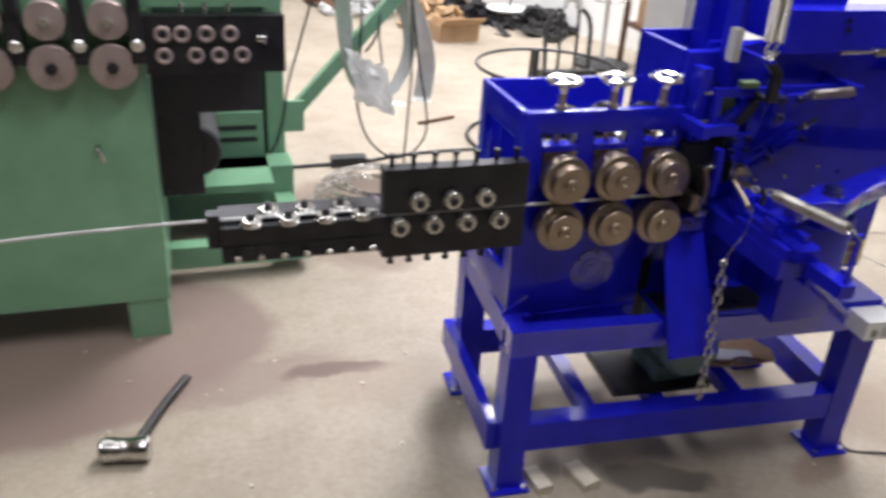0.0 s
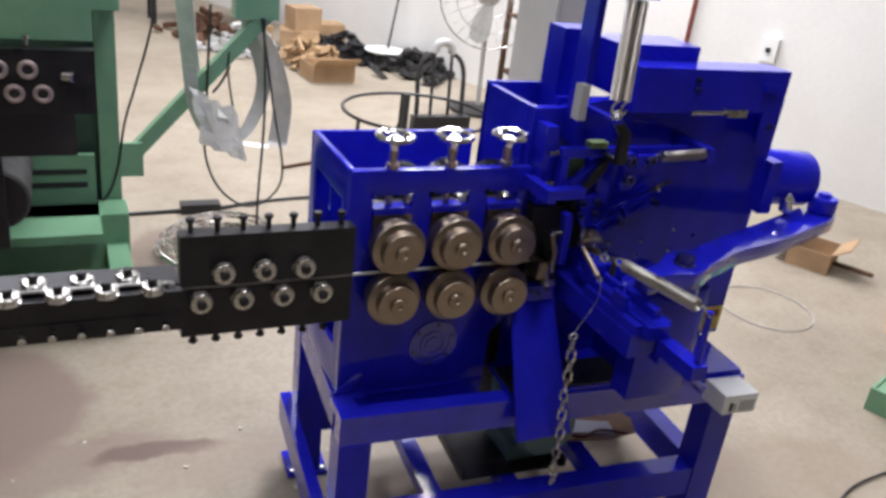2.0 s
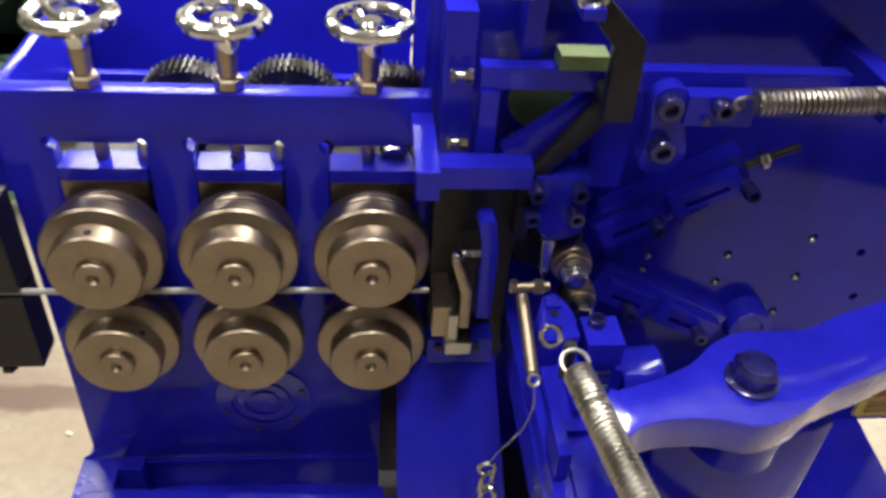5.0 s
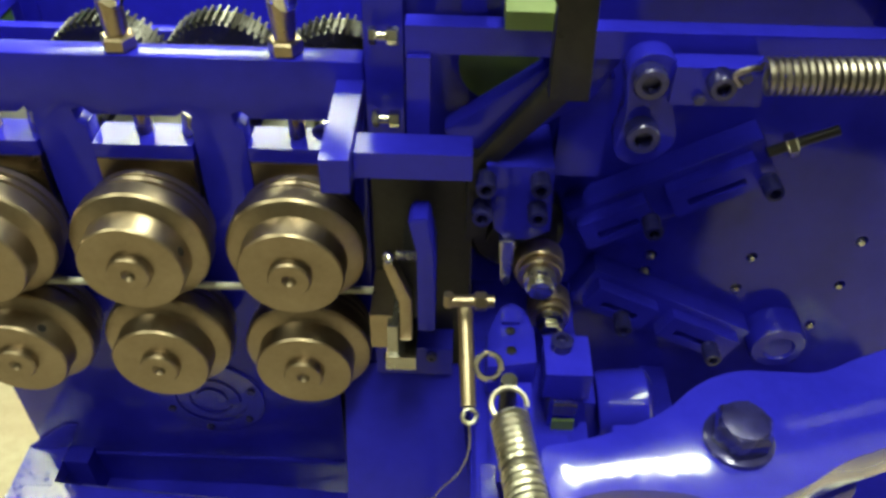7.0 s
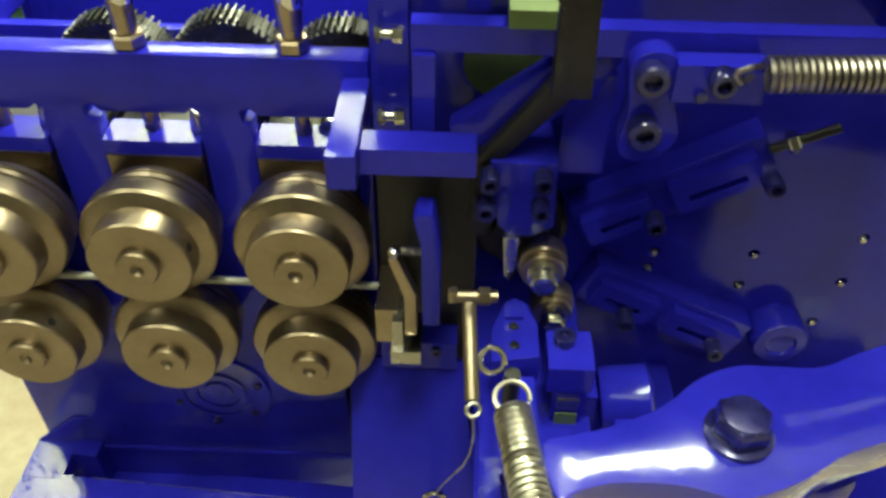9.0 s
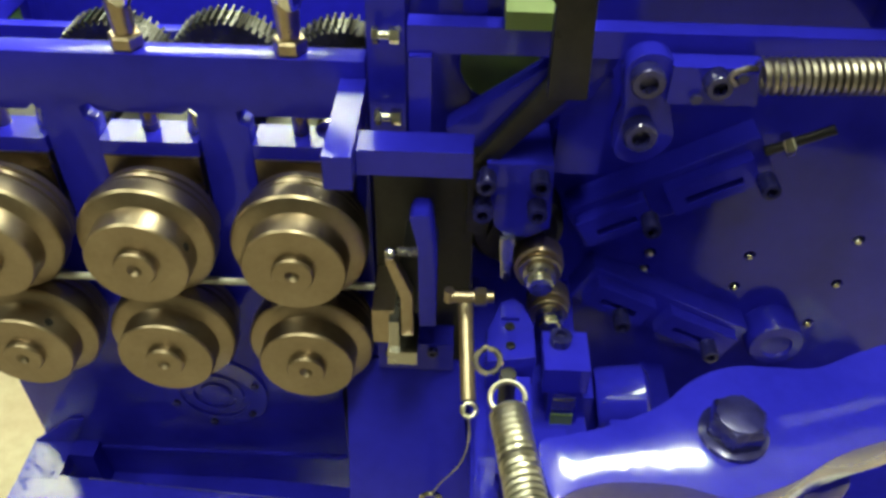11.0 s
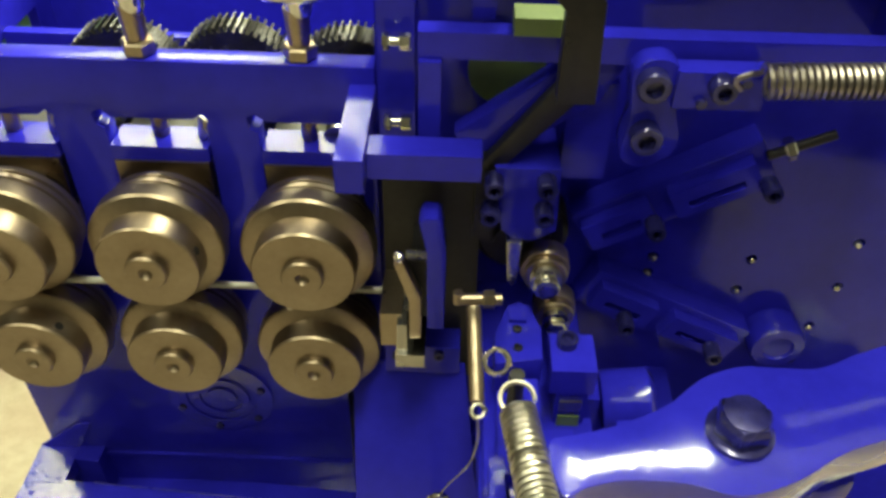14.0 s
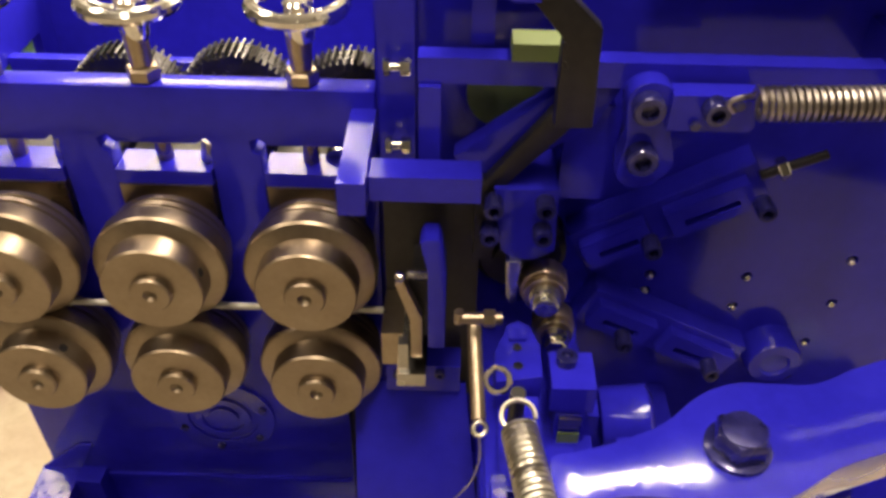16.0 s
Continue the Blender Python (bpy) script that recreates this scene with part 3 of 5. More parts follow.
# ---- wire forming machine: forming head ----
pf = [(0.365, 0.60), (1.17, 0.60), (1.18, 1.36), (0.62, 1.36), (0.43, 1.33), (0.365, 1.33)]
holes = [circle2(x, z, 0.0065, 12) for x, z in ((0.892, 0.975), (0.781, 0.947), (0.890, 0.909), (0.776, 0.899), (0.878, 0.843), (0.764, 0.854), (0.670, 0.946), (0.668, 0.921), (0.656, 0.894), (0.97, 0.95), (0.99, 0.87))]
part("head_plate", upright(pf, holes, 0.03, 0.03), BLUE, machine)
part("head_side_plate", boxes((0.36, 0.375, 0.06, 0.29, 0.60, 1.33)), BLUE, machine, bevel=0.002)
part("head_back_plate", boxes((0.36, 0.62, 0.28, 0.295, 0.60, 1.335)), BLUE, machine, bevel=0.002)
part("column", boxes((0.515, 0.615, 0.19, 0.275, 0.60, 1.50)), BLUE, machine, bevel=0.004)
upper_cover = part("upper_cover", boxes((0.605, 1.105, -0.036, -0.026, 1.338, 1.452)), BLUE, machine, bevel=0.002)
part("cover_top", boxes((0.605, 1.105, -0.0255, 0.06, 1.442, 1.452)), BLUE, upper_cover, bevel=0.002)
part("cover_side", boxes((0.605, 0.615, -0.0255, 0.029, 1.338, 1.4415)), BLUE, upper_cover, bevel=0.002)
part("cover_side", boxes((1.095, 1.105, -0.0255, 0.029, 1.250, 1.4415)), BLUE, upper_cover, bevel=0.002)
part("cover_flange", boxes((1.045, 1.105, -0.036, -0.026, 1.250, 1.3375)), BLUE, upper_cover, bevel=0.002)
part("upper_cover_back", boxes((0.60, 0.86, 0.06, 0.20, 1.36, 1.49)), BLUE, machine, bevel=0.003)
part("head_backing", boxes((0.44, 1.16, 0.061, 0.075, 0.605, 1.35)), BLUE, machine)


def socket_bolt(p, d, r=0.0085, h=0.012, parent=machine, mat=None):
    """A cap screw with a hexagon socket, head outwards along d."""
    d = Vector(d).normalized()
    p = Vector(p)
    bm = lathe(bmesh.new(), [(r, 0), (r, h * 0.9), (r * 0.9, h), (r * 0.55, h), (r * 0.5, h * 0.45), (r * 0.05, h * 0.4)], aim(p, p + d), 16)
    return part("cap_screw", bm, mat or BOLTBLUE, parent)


OUT = (0, -1, 0)

# arm over the feed exit
part("cap_bar", boxes((0.3425, 0.3665, -0.124, -0.001, 1.138, 1.171)), BLUE, machine, bevel=0.0025)
part("cross_arm", boxes((0.3670, 0.465, -0.102, -0.073, 1.138, 1.1635)), BLUE, machine, bevel=0.0025)
part("bracket_post", boxes((0.409, 0.428, -0.060, -0.036, 1.150, 1.2275)), BLUE, machine, bevel=0.002)
part("bracket_beam", boxes((0.408, 0.80, -0.054, -0.034, 1.228, 1.252)), BLUE, machine, bevel=0.002)
part("bracket_plate", boxes((0.372, 0.404, -0.03, 0.029, 1.10, 1.30)), BLUE, machine, bevel=0.002)
for z in (1.160, 1.238):
    bm = bmesh.new()
    hexbolt(bm, (0.392, -0.045, z), (0.402, -0.045, z), 0.0075)
    cyl(bm, (0.378, -0.045, z), (0.392, -0.045, z), 0.0045, seg=12)
    hexbolt(bm, (0.378, -0.045, z), (0.384, -0.045, z), 0.0075)
    part("stop_screw", bm, STEEL, machine)
part("lime_block", boxes((0.486, 0.536, -0.058, -0.030, 1.2525, 1.268)), LIME, machine, "lime green painted steel block", bevel=0.003)
part("lime_cam", lathe(bmesh.new(), [(0.01, 0), (0.034, 0.001), (0.036, 0.004), (0.036, 0.012), (0.01, 0.014)], aim((0.487, 0.02, 1.185), (0.487, -1, 1.185)), 28), LIME, machine, "lime green cam disc")

# swinging link and top slide with its tool
part("swing_link", sheet([(0.440, 1.150), (0.452, 1.122), (0.472, 1.118), (0.566, 1.186), (0.585, 1.225), (0.545, 1.23)], (), 0.022, Matrix.Translation((0, -0.045, 0)) @ FACE), BLUE, machine, bevel=0.003)
part("spring_arm", sheet([(0.478, 1.350), (0.498, 1.358), (0.544, 1.314), (0.547, 1.232), (0.517, 1.232), (0.516, 1.306)], (), 0.016, Matrix.Translation((0, -0.128, 0)) @ FACE), DARKSTEEL, machine, "black steel arm under the upright springs", bevel=0.002)
part("arm_spacer", cyl(bmesh.new(), (0.534, -0.110, 1.234), (0.534, -0.02, 1.234), 0.009), DARKSTEEL, machine)
# dark bar laid over the link's lower edge
part("swing_bar", sheet([(0.466, 1.128), (0.478, 1.116), (0.545, 1.196), (0.546, 1.226), (0.530, 1.216)], (), 0.014, Matrix.Translation((0, -0.062, 0)) @ FACE), DARKSTEEL, machine, "dark bar along the lower edge of the swinging link", bevel=0.002)
part("slide_cover", boxes((0.541, 0.583, -0.035, 0.03, 1.098, 1.20)), BLUE, machine, bevel=0.0025)
top = part("top_slide", sheet([(0.478, 1.130), (0.538, 1.130), (0.541, 1.058), (0.522, 1.046), (0.500, 1.046), (0.488, 1.058)], (), 0.07, Matrix.Translation((0, -0.068, 0)) @ FACE), BLUE, machine, bevel=0.002)
for x, z in ((0.478, 1.116), (0.476, 1.084), (0.526, 1.117), (0.526, 1.085)):
    socket_bolt((x, -0.066, z), OUT, 0.0095, 0.020, top)
part("slide_rail", boxes((0.462, 0.4775, -0.06, 0.03, 1.04, 1.132)), DARKSTEEL, machine, bevel=0.002)
part("slide_tool", sheet([(0.494, 1.048), (0.509, 1.048), (0.508, 0.996), (0.5025, 0.99), (0.498, 1.0)], (), 0.016, Matrix.Translation((0, -0.074, 0)) @ FACE), STEEL, top, "worn bright steel forming tool", bevel=0.001)

# bending rollers
def bend_roller(x, y, z, r):
    d = aim((x, y, z), (x, y - 1, z))
    b = part("bending_roller", lathe(bmesh.new(), [(r * 0.8, -0.012), (r, -0.010), (r, 0.008), (r * 0.96, 0.010), (r * 0.80, 0.011), (r * 0.80, 0.0135), (r * 0.88, 0.0145), (r * 0.88, 0.018), (r * 0.84, 0.019), (r * 0.70, 0.0195)], d, 36), BRASSY, machine, "oiled steel bending roller with round bolt")
    bm = bmesh.new()
    for k in range(3):
        lathe(bm, [(r * 0.58, 0.0195 + 0.0035 * k), (r * 0.64, 0.0203 + 0.0035 * k), (r * 0.64, 0.0218 + 0.0035 * k), (r * 0.58, 0.0226 + 0.0035 * k)], d, 24)
    lathe(bm, [(r * 0.5, 0.030), (r * 0.52, 0.031), (r * 0.52, 0.037), (r * 0.46, 0.0385)], d, 6 if r < 0.024 else 24)
    part("roller_bolt", bm, STEEL, b)


bend_roller(0.5345, -0.062, 1.011, 0.0245)
bend_roller(0.548, -0.072, 0.966, 0.0215)
part("bending_spindle", lathe(bmesh.new(), [(0.05, 0), (0.05, 0.03), (0.044, 0.036), (0.03, 0.036), (0.03, 0.05), (0.02, 0.05)], aim((0.515, 0.03, 1.0), (0.515, -1, 1.0)), 36), DARKSTEEL, machine, "dark oily bending head")


# slanting slides on the face plate
def slant_slide(x0, z0, x1, z1, w, y, name, bolts):
    d = Vector((x1 - x0, 0, z1 - z0))
    n = d.length
    m = Matrix.Translation((x0, y, z0)) @ Matrix.Rotation(-math.atan2(z1 - z0, x1 - x0), 4, "Y")
    base = part(name, sheet(rect2(0, n, -w / 2, w / 2), [], 0.034, FACE), BLUE, machine, m=m, bevel=0.003)
    for a, b in ((0.04, 0.40), (0.50, 0.93)):
        part("slide_bar", sheet([(n * a, -w * 0.30), (n * b, -w * 0.30), (n * b, w * 0.34), (n * a, w * 0.34)], [rect2(n * a + 0.015, n * b - 0.015, -0.006, 0.002)], 0.016, Matrix.Translation((0, -0.0165, 0)) @ FACE), BLUE, base, m=m)
    for f, off in bolts:
        p = m @ Vector((n * f, -0.017, off))
        socket_bolt(p, OUT, 0.0095, 0.022, base)
    return base


up = slant_slide(0.576, 1.004, 0.750, 1.103, 0.052, -0.004, "upper_slide", [(0.38, -0.006), (0.95, -0.010)])
bm = bmesh.new()
hexbolt(bm, (0.757, -0.008, 1.1190), (0.766, -0.008, 1.1232), 0.012)
part("screw_nut", bm, STEEL, up)
part("adjusting_screw", cyl(bmesh.new(), (0.742, -0.008, 1.112), (0.80, -0.008, 1.139), 0.005, seg=12), DARKSTEEL, up)
slant_slide(0.595, 0.925, 0.785, 0.835, 0.052, 0.0, "lower_slide", [(0.25, -0.008), (0.80, -0.002)])
part("boss", lathe(bmesh.new(), [(0.033, 0), (0.033, 0.030), (0.030, 0.035), (0.018, 0.036), (0.016, 0.033), (0.004, 0.032)], aim((0.832, 0.03, 0.838), (0.832, -1, 0.838)), 36), BLUE, machine, "round blue boss on the face plate")
for x, z in ((0.868, 0.790), (0.632, 1.048)):
    socket_bolt((x, 0.03, z), OUT, 0.007, 0.008)
# bright domes added low in the holes to give each its glint
for x, z in ((0.892, 0.972), (0.781, 0.944), (0.890, 0.906), (0.776, 0.896), (0.878, 0.84), (0.764, 0.851), (0.670, 0.943), (0.668, 0.918), (0.656, 0.891)):
    part("glint_stud", lathe(bmesh.new(), [(0.0046, 0), (0.0044, 0.004), (0.0032, 0.0056), (0.0014, 0.0062), (0.0002, 0.0064)], aim((x, 0.034, z), (x, -1, z)), 12), STEEL, machine)

# link block, horizontal spring and its lever
lk = part("link_block", sheet(soft_outline([(0.586, 1.150), (0.612, 1.142), (0.632, 1.165), (0.624, 1.20), (0.622, 1.235), (0.602, 1.245), (0.584, 1.232), (0.588, 1.19)]), (), 0.03, Matrix.Translation((0, -0.075, 0)) @ FACE), BLUE, machine, bevel=0.002)
socket_bolt((0.600, -0.073, 1.225), OUT, 0.014, 0.016, lk)
socket_bolt((0.602, -0.073, 1.176), OUT, 0.014, 0.018, lk)
part("link_bar", boxes((0.618, 0.69, -0.082, -0.06, 1.205, 1.238)), BLUE, machine, bevel=0.004)
socket_bolt((0.653, -0.081, 1.228), OUT, 0.011, 0.016)
for x, z in ((0.640, 1.212), (0.672, 1.232)):
    part("link_screw", hexbolt(bmesh.new(), (x, -0.083, z), (x, -0.088, z), 0.005), BOLTBLUE, machine)
bm = spring(bmesh.new(), (0.680, -0.098, 1.241), (0.812, -0.098, 1.246), 0.0123, 0.0025, 23, 22)
tube(bm, curve_points([(0.680, -0.0855, 1.241), (0.668, -0.098, 1.247), (0.658, -0.098, 1.241), (0.664, -0.098, 1.233)], 5), 0.0025, 6)
part("tension_spring", bm, PLATESTEEL, machine, "steel tension spring lying level")
part("spring_anchor", boxes((0.813, 0.838, -0.11, 0.03, 1.225, 1.262)), BLUE, machine, bevel=0.003)
part("upper_slide_rod", cyl(bmesh.new(), (0.783, -0.046, 1.341), (0.962, -0.046, 1.341), 0.006), STEEL, machine)
part("rod_end_block", boxes((0.895, 0.962, -0.060, -0.0365, 1.332, 1.352)), STEEL, machine, bevel=0.002)
part("cover_latch", boxes((1.02, 1.075, -0.048, -0.0365, 1.395, 1.417)), BLUE, machine, bevel=0.003)
for x, z in ((0.79, 1.425), (0.795, 1.400), (1.075, 1.30)):
    socket_bolt((x, -0.036, z), OUT, 0.008, 0.008)

# upright twin springs and their posts
for dx in (0.0, 0.027):
    bm = spring(bmesh.new(), (0.470 + dx, -0.135, 1.395), (0.463 + dx, -0.135, 1.62), 0.0115, 0.0025, 46, 22)
    tube(bm, curve_points([(0.4815 + dx, -0.135, 1.395), (0.470 + dx, -0.135, 1.385), (0.466 + dx, -0.135, 1.370), (0.474 + dx, -0.135, 1.362), (0.482 + dx, -0.135, 1.372)], 5), 0.0025, 6)
    part("tension_spring", bm, SPRINGSTEEL, machine, "steel tension spring standing upright")
part("spring_bracket", boxes((0.476, 0.496, -0.145, 0.03, 1.340, 1.350)), BLUE, machine, bevel=0.003)
part("spring_eye", tube(bmesh.new(), ring_points((0.485, -0.135, 1.358), 0.011, pose(0, 0, 0, 90, 0, 0), 20), 0.004, 8, True), STEEL, machine)
part("spring_crossbar", boxes((0.445, 0.525, -0.15, 0.16, 1.625, 1.65)), BLUE, machine, bevel=0.003)
part("grey_guide", boxes((0.428, 0.450, -0.06, -0.03, 1.325, 1.41)), GREYPAINT, machine, "bare grey steel guide plate", bevel=0.003)
part("spring_post", boxes((0.452, 0.472, -0.029, 0.029, 1.252, 1.62)), BLUE, machine, bevel=0.003)

# wire exit: guide, cutter and finger
part("exit_guide", boxes((0.372, 0.394, -0.095, -0.02, 0.920, 0.966)), BRASSY, machine, "oiled steel wire guide block", bevel=0.002)
part("cutter_foot", boxes((0.388, 0.418, -0.112, -0.05, 0.906, 0.924)), STEEL, machine, bevel=0.002)
part("cutter_jaw", boxes((0.390, 0.400, -0.108, -0.05, 0.9245, 0.964)), STEEL, machine, bevel=0.0015)
part("cutter_lever", sheet([(0.388, 1.042), (0.397, 1.044), (0.414, 0.998), (0.414, 0.942), (0.402, 0.942), (0.402, 0.994)], (), 0.014, Matrix.Translation((0, -0.105, 0)) @ FACE), BRASSY, machine, "oiled steel cutting lever", bevel=0.0015)
part("cutter_ball", lathe(bmesh.new(), [(0.001, -0.006), (0.0045, -0.004), (0.006, 0), (0.0045, 0.004), (0.001, 0.006)], pose(0.393, -0.100, 1.048), 14), CHROME, machine)
part("small_spring", spring(bmesh.new(), (0.400, -0.097, 1.049), (0.420, -0.097, 1.049), 0.004, 0.001, 9), STEEL, machine)
part("cutter_block", boxes((0.403, 0.428, -0.085, 0.0, 0.955, 1.03)), DARKSTEEL, machine, bevel=0.003)
part("finger", sheet([(0.412, 1.098), (0.416, 1.104), (0.429, 1.104), (0.432, 1.098), (0.437, 1.064), (0.437, 0.964), (0.420, 0.964), (0.419, 1.064)], (), 0.026, Matrix.Translation((0, -0.112, 0)) @ FACE), BLUE, machine, bevel=0.002)
part("head_block", boxes((0.372, 0.47, -0.03, 0.029, 0.80, 1.09)), DARKSTEEL, machine, bevel=0.003)
part("chute_block", boxes((0.372, 0.455, -0.060, -0.0305, 0.838, 0.880)), BLUE, machine, bevel=0.003)
for x, z in ((0.386, 0.868), (0.408, 0.860), (0.432, 0.870)):
    socket_bolt((x, -0.060, z), OUT, 0.006, 0.006)
bm = bmesh.new()
cyl(bm, (0.450, -0.15, 1.045), (0.488, -0.15, 1.046), 0.0055, seg=14)
hexbolt(bm, (0.471, -0.15, 1.0455), (0.482, -0.15, 1.0458), 0.0085)
cyl(bm, (0.449, -0.15, 1.040), (0.449, -0.15, 1.053), 0.0045, seg=10)
part("cross_pin", bm, ROLLERSTEEL, machine)
bm = cyl(bmesh.new(), (0.464, -0.135, 1.02), (0.469, -0.21, 0.977), 0.0068, seg=16)
part("push_rod", bm, ROLLERSTEEL, machine, "oiled round steel push rod")
part("rod_eye", tube(bmesh.new(), ring_points((0.470, -0.216, 0.972), 0.006, pose(0, 0, 0, 40, 0, 0), 16), 0.0025, 8, True), STEEL, machine)
part("rod_wire", tube(bmesh.new(), curve_points([(0.470, -0.222, 0.969), (0.471, -0.229, 0.945), (0.464, -0.224, 0.90), (0.447, -0.212, 0.85), (0.438, -0.205, 0.818)], 6), 0.0011, 6), STEEL, machine)

# front slide with the long pull spring
slide_bed = part("slide_bed", boxes((0.474, 0.585, -0.37, 0.029, 0.84, 0.900)), BLUE, machine, bevel=0.004)
part("slide_rail", boxes((0.477, 0.498, -0.375, -0.16, 0.9005, 0.928)), BLUE, slide_bed, bevel=0.003)
part("slide_rail", boxes((0.560, 0.582, -0.375, -0.21, 0.9005, 0.928)), BLUE, slide_bed, bevel=0.003)
part("slide_bar", boxes((0.4985, 0.5595, -0.40, -0.205, 0.9005, 0.934)), BLUE, slide_bed, bevel=0.003)
ram = part("ram", sheet([(0.485, -0.172), (0.530, -0.164), (0.530, -0.124), (0.520, -0.096), (0.510, -0.090), (0.499, -0.096), (0.485, -0.134)], (), 0.040, Matrix.Translation((0, 0, 0.945))), BLUE, machine, bevel=0.002)
part("ram_body", boxes((0.4885, 0.526, -0.262, -0.10, 0.9345, 0.9445)), BLUE, machine, bevel=0.002)
part("ram_tail", boxes((0.512, 0.526, -0.245, -0.1725, 0.945, 0.966)), BLUE, machine, bevel=0.002)
part("ram_step", boxes((0.499, 0.516, -0.120, -0.104, 0.9852, 0.9895)), BLUE, ram, bevel=0.001)
for y in (-0.128, -0.152):
    socket_bolt((0.507, y, 0.985), (0, 0, 1), 0.0045, 0.002, ram, DARKSTEEL)
part("ram_block", boxes((0.479, 0.492, -0.315, -0.264, 0.9345, 0.972)), BLUE, machine, bevel=0.003)
part("ram_stop", boxes((0.535, 0.556, -0.36, -0.245, 0.9345, 0.955)), BLUE, machine, bevel=0.003)
part("washer", tube(bmesh.new(), ring_points((0.484, -0.202, 1.022), 0.0105, pose(0, 0, 0, 35, 8, 0), 24), 0.0028, 8, True), CHROME, machine)
part("spring_stud", cyl(bmesh.new(), (0.500, -0.222, 0.985), (0.500, -0.222, 1.03), 0.007, seg=14), DARKSTEEL, machine)
bm = spring(bmesh.new(), (0.499, -0.262, 1.030), (0.531, -0.488, 1.038), 0.0132, 0.0026, 40, 22)
tube(bm, ring_points((0.499, -0.247, 1.030), 0.014, pose(0, 0, 0, 15, 0, -10), 22, 0, 350), 0.0023, 6)
tube(bm, curve_points([(0.5445, -0.488, 1.038), (0.543, -0.497, 1.035), (0.541, -0.506, 1.03), (0.548, -0.514, 1.022), (0.556, -0.508, 1.018)], 5), 0.0023, 6)
part("pull_spring", bm, SPRINGSTEEL, machine, "long bright close-wound pull spring")
part("spring_post", cyl(bmesh.new(), (0.556, -0.506, 0.90), (0.554, -0.506, 1.032), 0.008, 0.007, chamfer=0.002), BLUE, machine)
part("post_arm", boxes((0.53, 0.572, -0.525, -0.40, 0.865, 0.90)), BLUE, machine, bevel=0.004)

# small blocks beside the ram
b2 = part("clamp_block", boxes((0.538, 0.580, -0.174, -0.127, 0.948, 0.980)), BLUE, machine, bevel=0.0025)
socket_bolt((0.554, -0.140, 0.980), (0, 0, 1), 0.0105, 0.010, b2)
for z, mat in ((0.922, PLATESTEEL), (0.900, LIME)):
    part("wear_strip", boxes((0.550, 0.571, -0.1745, -0.1715, z, z + 0.014)), mat, b2, bevel=0.001)
part("clamp_leg", boxes((0.546, 0.576, -0.171, -0.10, 0.85, 0.9475)), BLUE, machine, bevel=0.003)
part("clamp_leg", boxes((0.5765, 0.590, -0.165, -0.08, 0.85, 0.930)), BLUE, machine, bevel=0.003)
part("pivot_drum", lathe(bmesh.new(), [(0.02, 0), (0.034, 0.002), (0.036, 0.006), (0.036, 0.05), (0.028, 0.056), (0.01, 0.057)], aim((0.600, -0.128, 0.878), (0.66, -0.128, 0.886)), 28), BLUE, machine, "dark glossy pivot drum")

# rocking lever on its pivot, with the roller at its far end
lever_pts = [(0.523, -0.284), (0.530, -0.330), (0.550, -0.322), (0.580, -0.315), (0.625, -0.316), (0.665, -0.325), (0.712, -0.309), (0.755, -0.283), (0.81, -0.262), (0.90, -0.225),
             (1.08, -0.185), (1.27, -0.120), (1.42, -0.065), (1.455, -0.02), (1.435, 0.025), (1.38, 0.03), (1.20, -0.035), (1.0, -0.105), (0.82, -0.170), (0.765, -0.195), (0.728, -0.197), (0.690, -0.198), (0.655, -0.214), (0.620, -0.244), (0.578, -0.264), (0.545, -0.275)]
lever = part("rocking_lever", sheet(soft_outline(lever_pts, 4), (), 0.042, Matrix.Translation((0, 0, 0.980))), OILBLUE, machine, "glossy blue rocking lever with a hexagon pivot bolt", bevel=0.003)
bm = lathe(bmesh.new(), [(0.027, 0), (0.027, 0.004), (0.025, 0.005)], pose(0.675, -0.268, 1.022), 32)
part("pivot_washer", bm, BOLTBLUE, lever)
bm = lathe(bmesh.new(), [(0.0225, 0.0), (0.0235, 0.002), (0.0235, 0.015), (0.0205, 0.0195)], pose(0.675, -0.268, 1.027, 0, 0, 12), 6)
lathe(bm, [(0.019, 0.017), (0.018, 0.021), (0.010, 0.0215)], pose(0.675, -0.268, 1.027), 28)
part("pivot_bolt", bm, BOLTBLUE, lever)
part("roller", lathe(bmesh.new(), [(0.03, 0), (0.040, 0.003), (0.042, 0.008), (0.042, 0.045), (0.038, 0.05), (0.02, 0.05), (0.018, 0.062), (0.01, 0.063)], pose(1.405, -0.02, 1.0225), 32), BLUE, lever)
part("lever_pivot", cyl(bmesh.new(), (0.675, -0.268, 0.935), (0.675, -0.268, 0.980), 0.05, seg=32, chamfer=0.003), BLUE, machine)
part("lever_bracket", sheet([(0.60, -0.262), (0.775, -0.262), (0.805, -0.250), (0.815, -0.22), (0.815, -0.19), (0.60, -0.19)], (), 0.31, Matrix.Translation((0, 0, 0.625))), BLUE, machine, bevel=0.006)
part("bracket_rib", boxes((0.69, 0.72, -0.189, 0.029, 0.602, 0.76)), BLUE, machine, bevel=0.004)
for x, y in ((0.735, -0.245), (0.79, -0.215), (0.62, -0.245), (0.66, -0.21)):
    socket_bolt((x, y, 0.935), (0, 0, 1), 0.0095, 0.011)
part("strut", tube(bmesh.new(), [(0.57, -0.36, 0.845), (0.88, -0.245, 0.612)], 0.013, 12), BLUE, machine)
part("strut_foot", boxes((0.56, 0.60, -0.385, -0.34, 0.82, 0.87)), BLUE, machine, bevel=0.003)

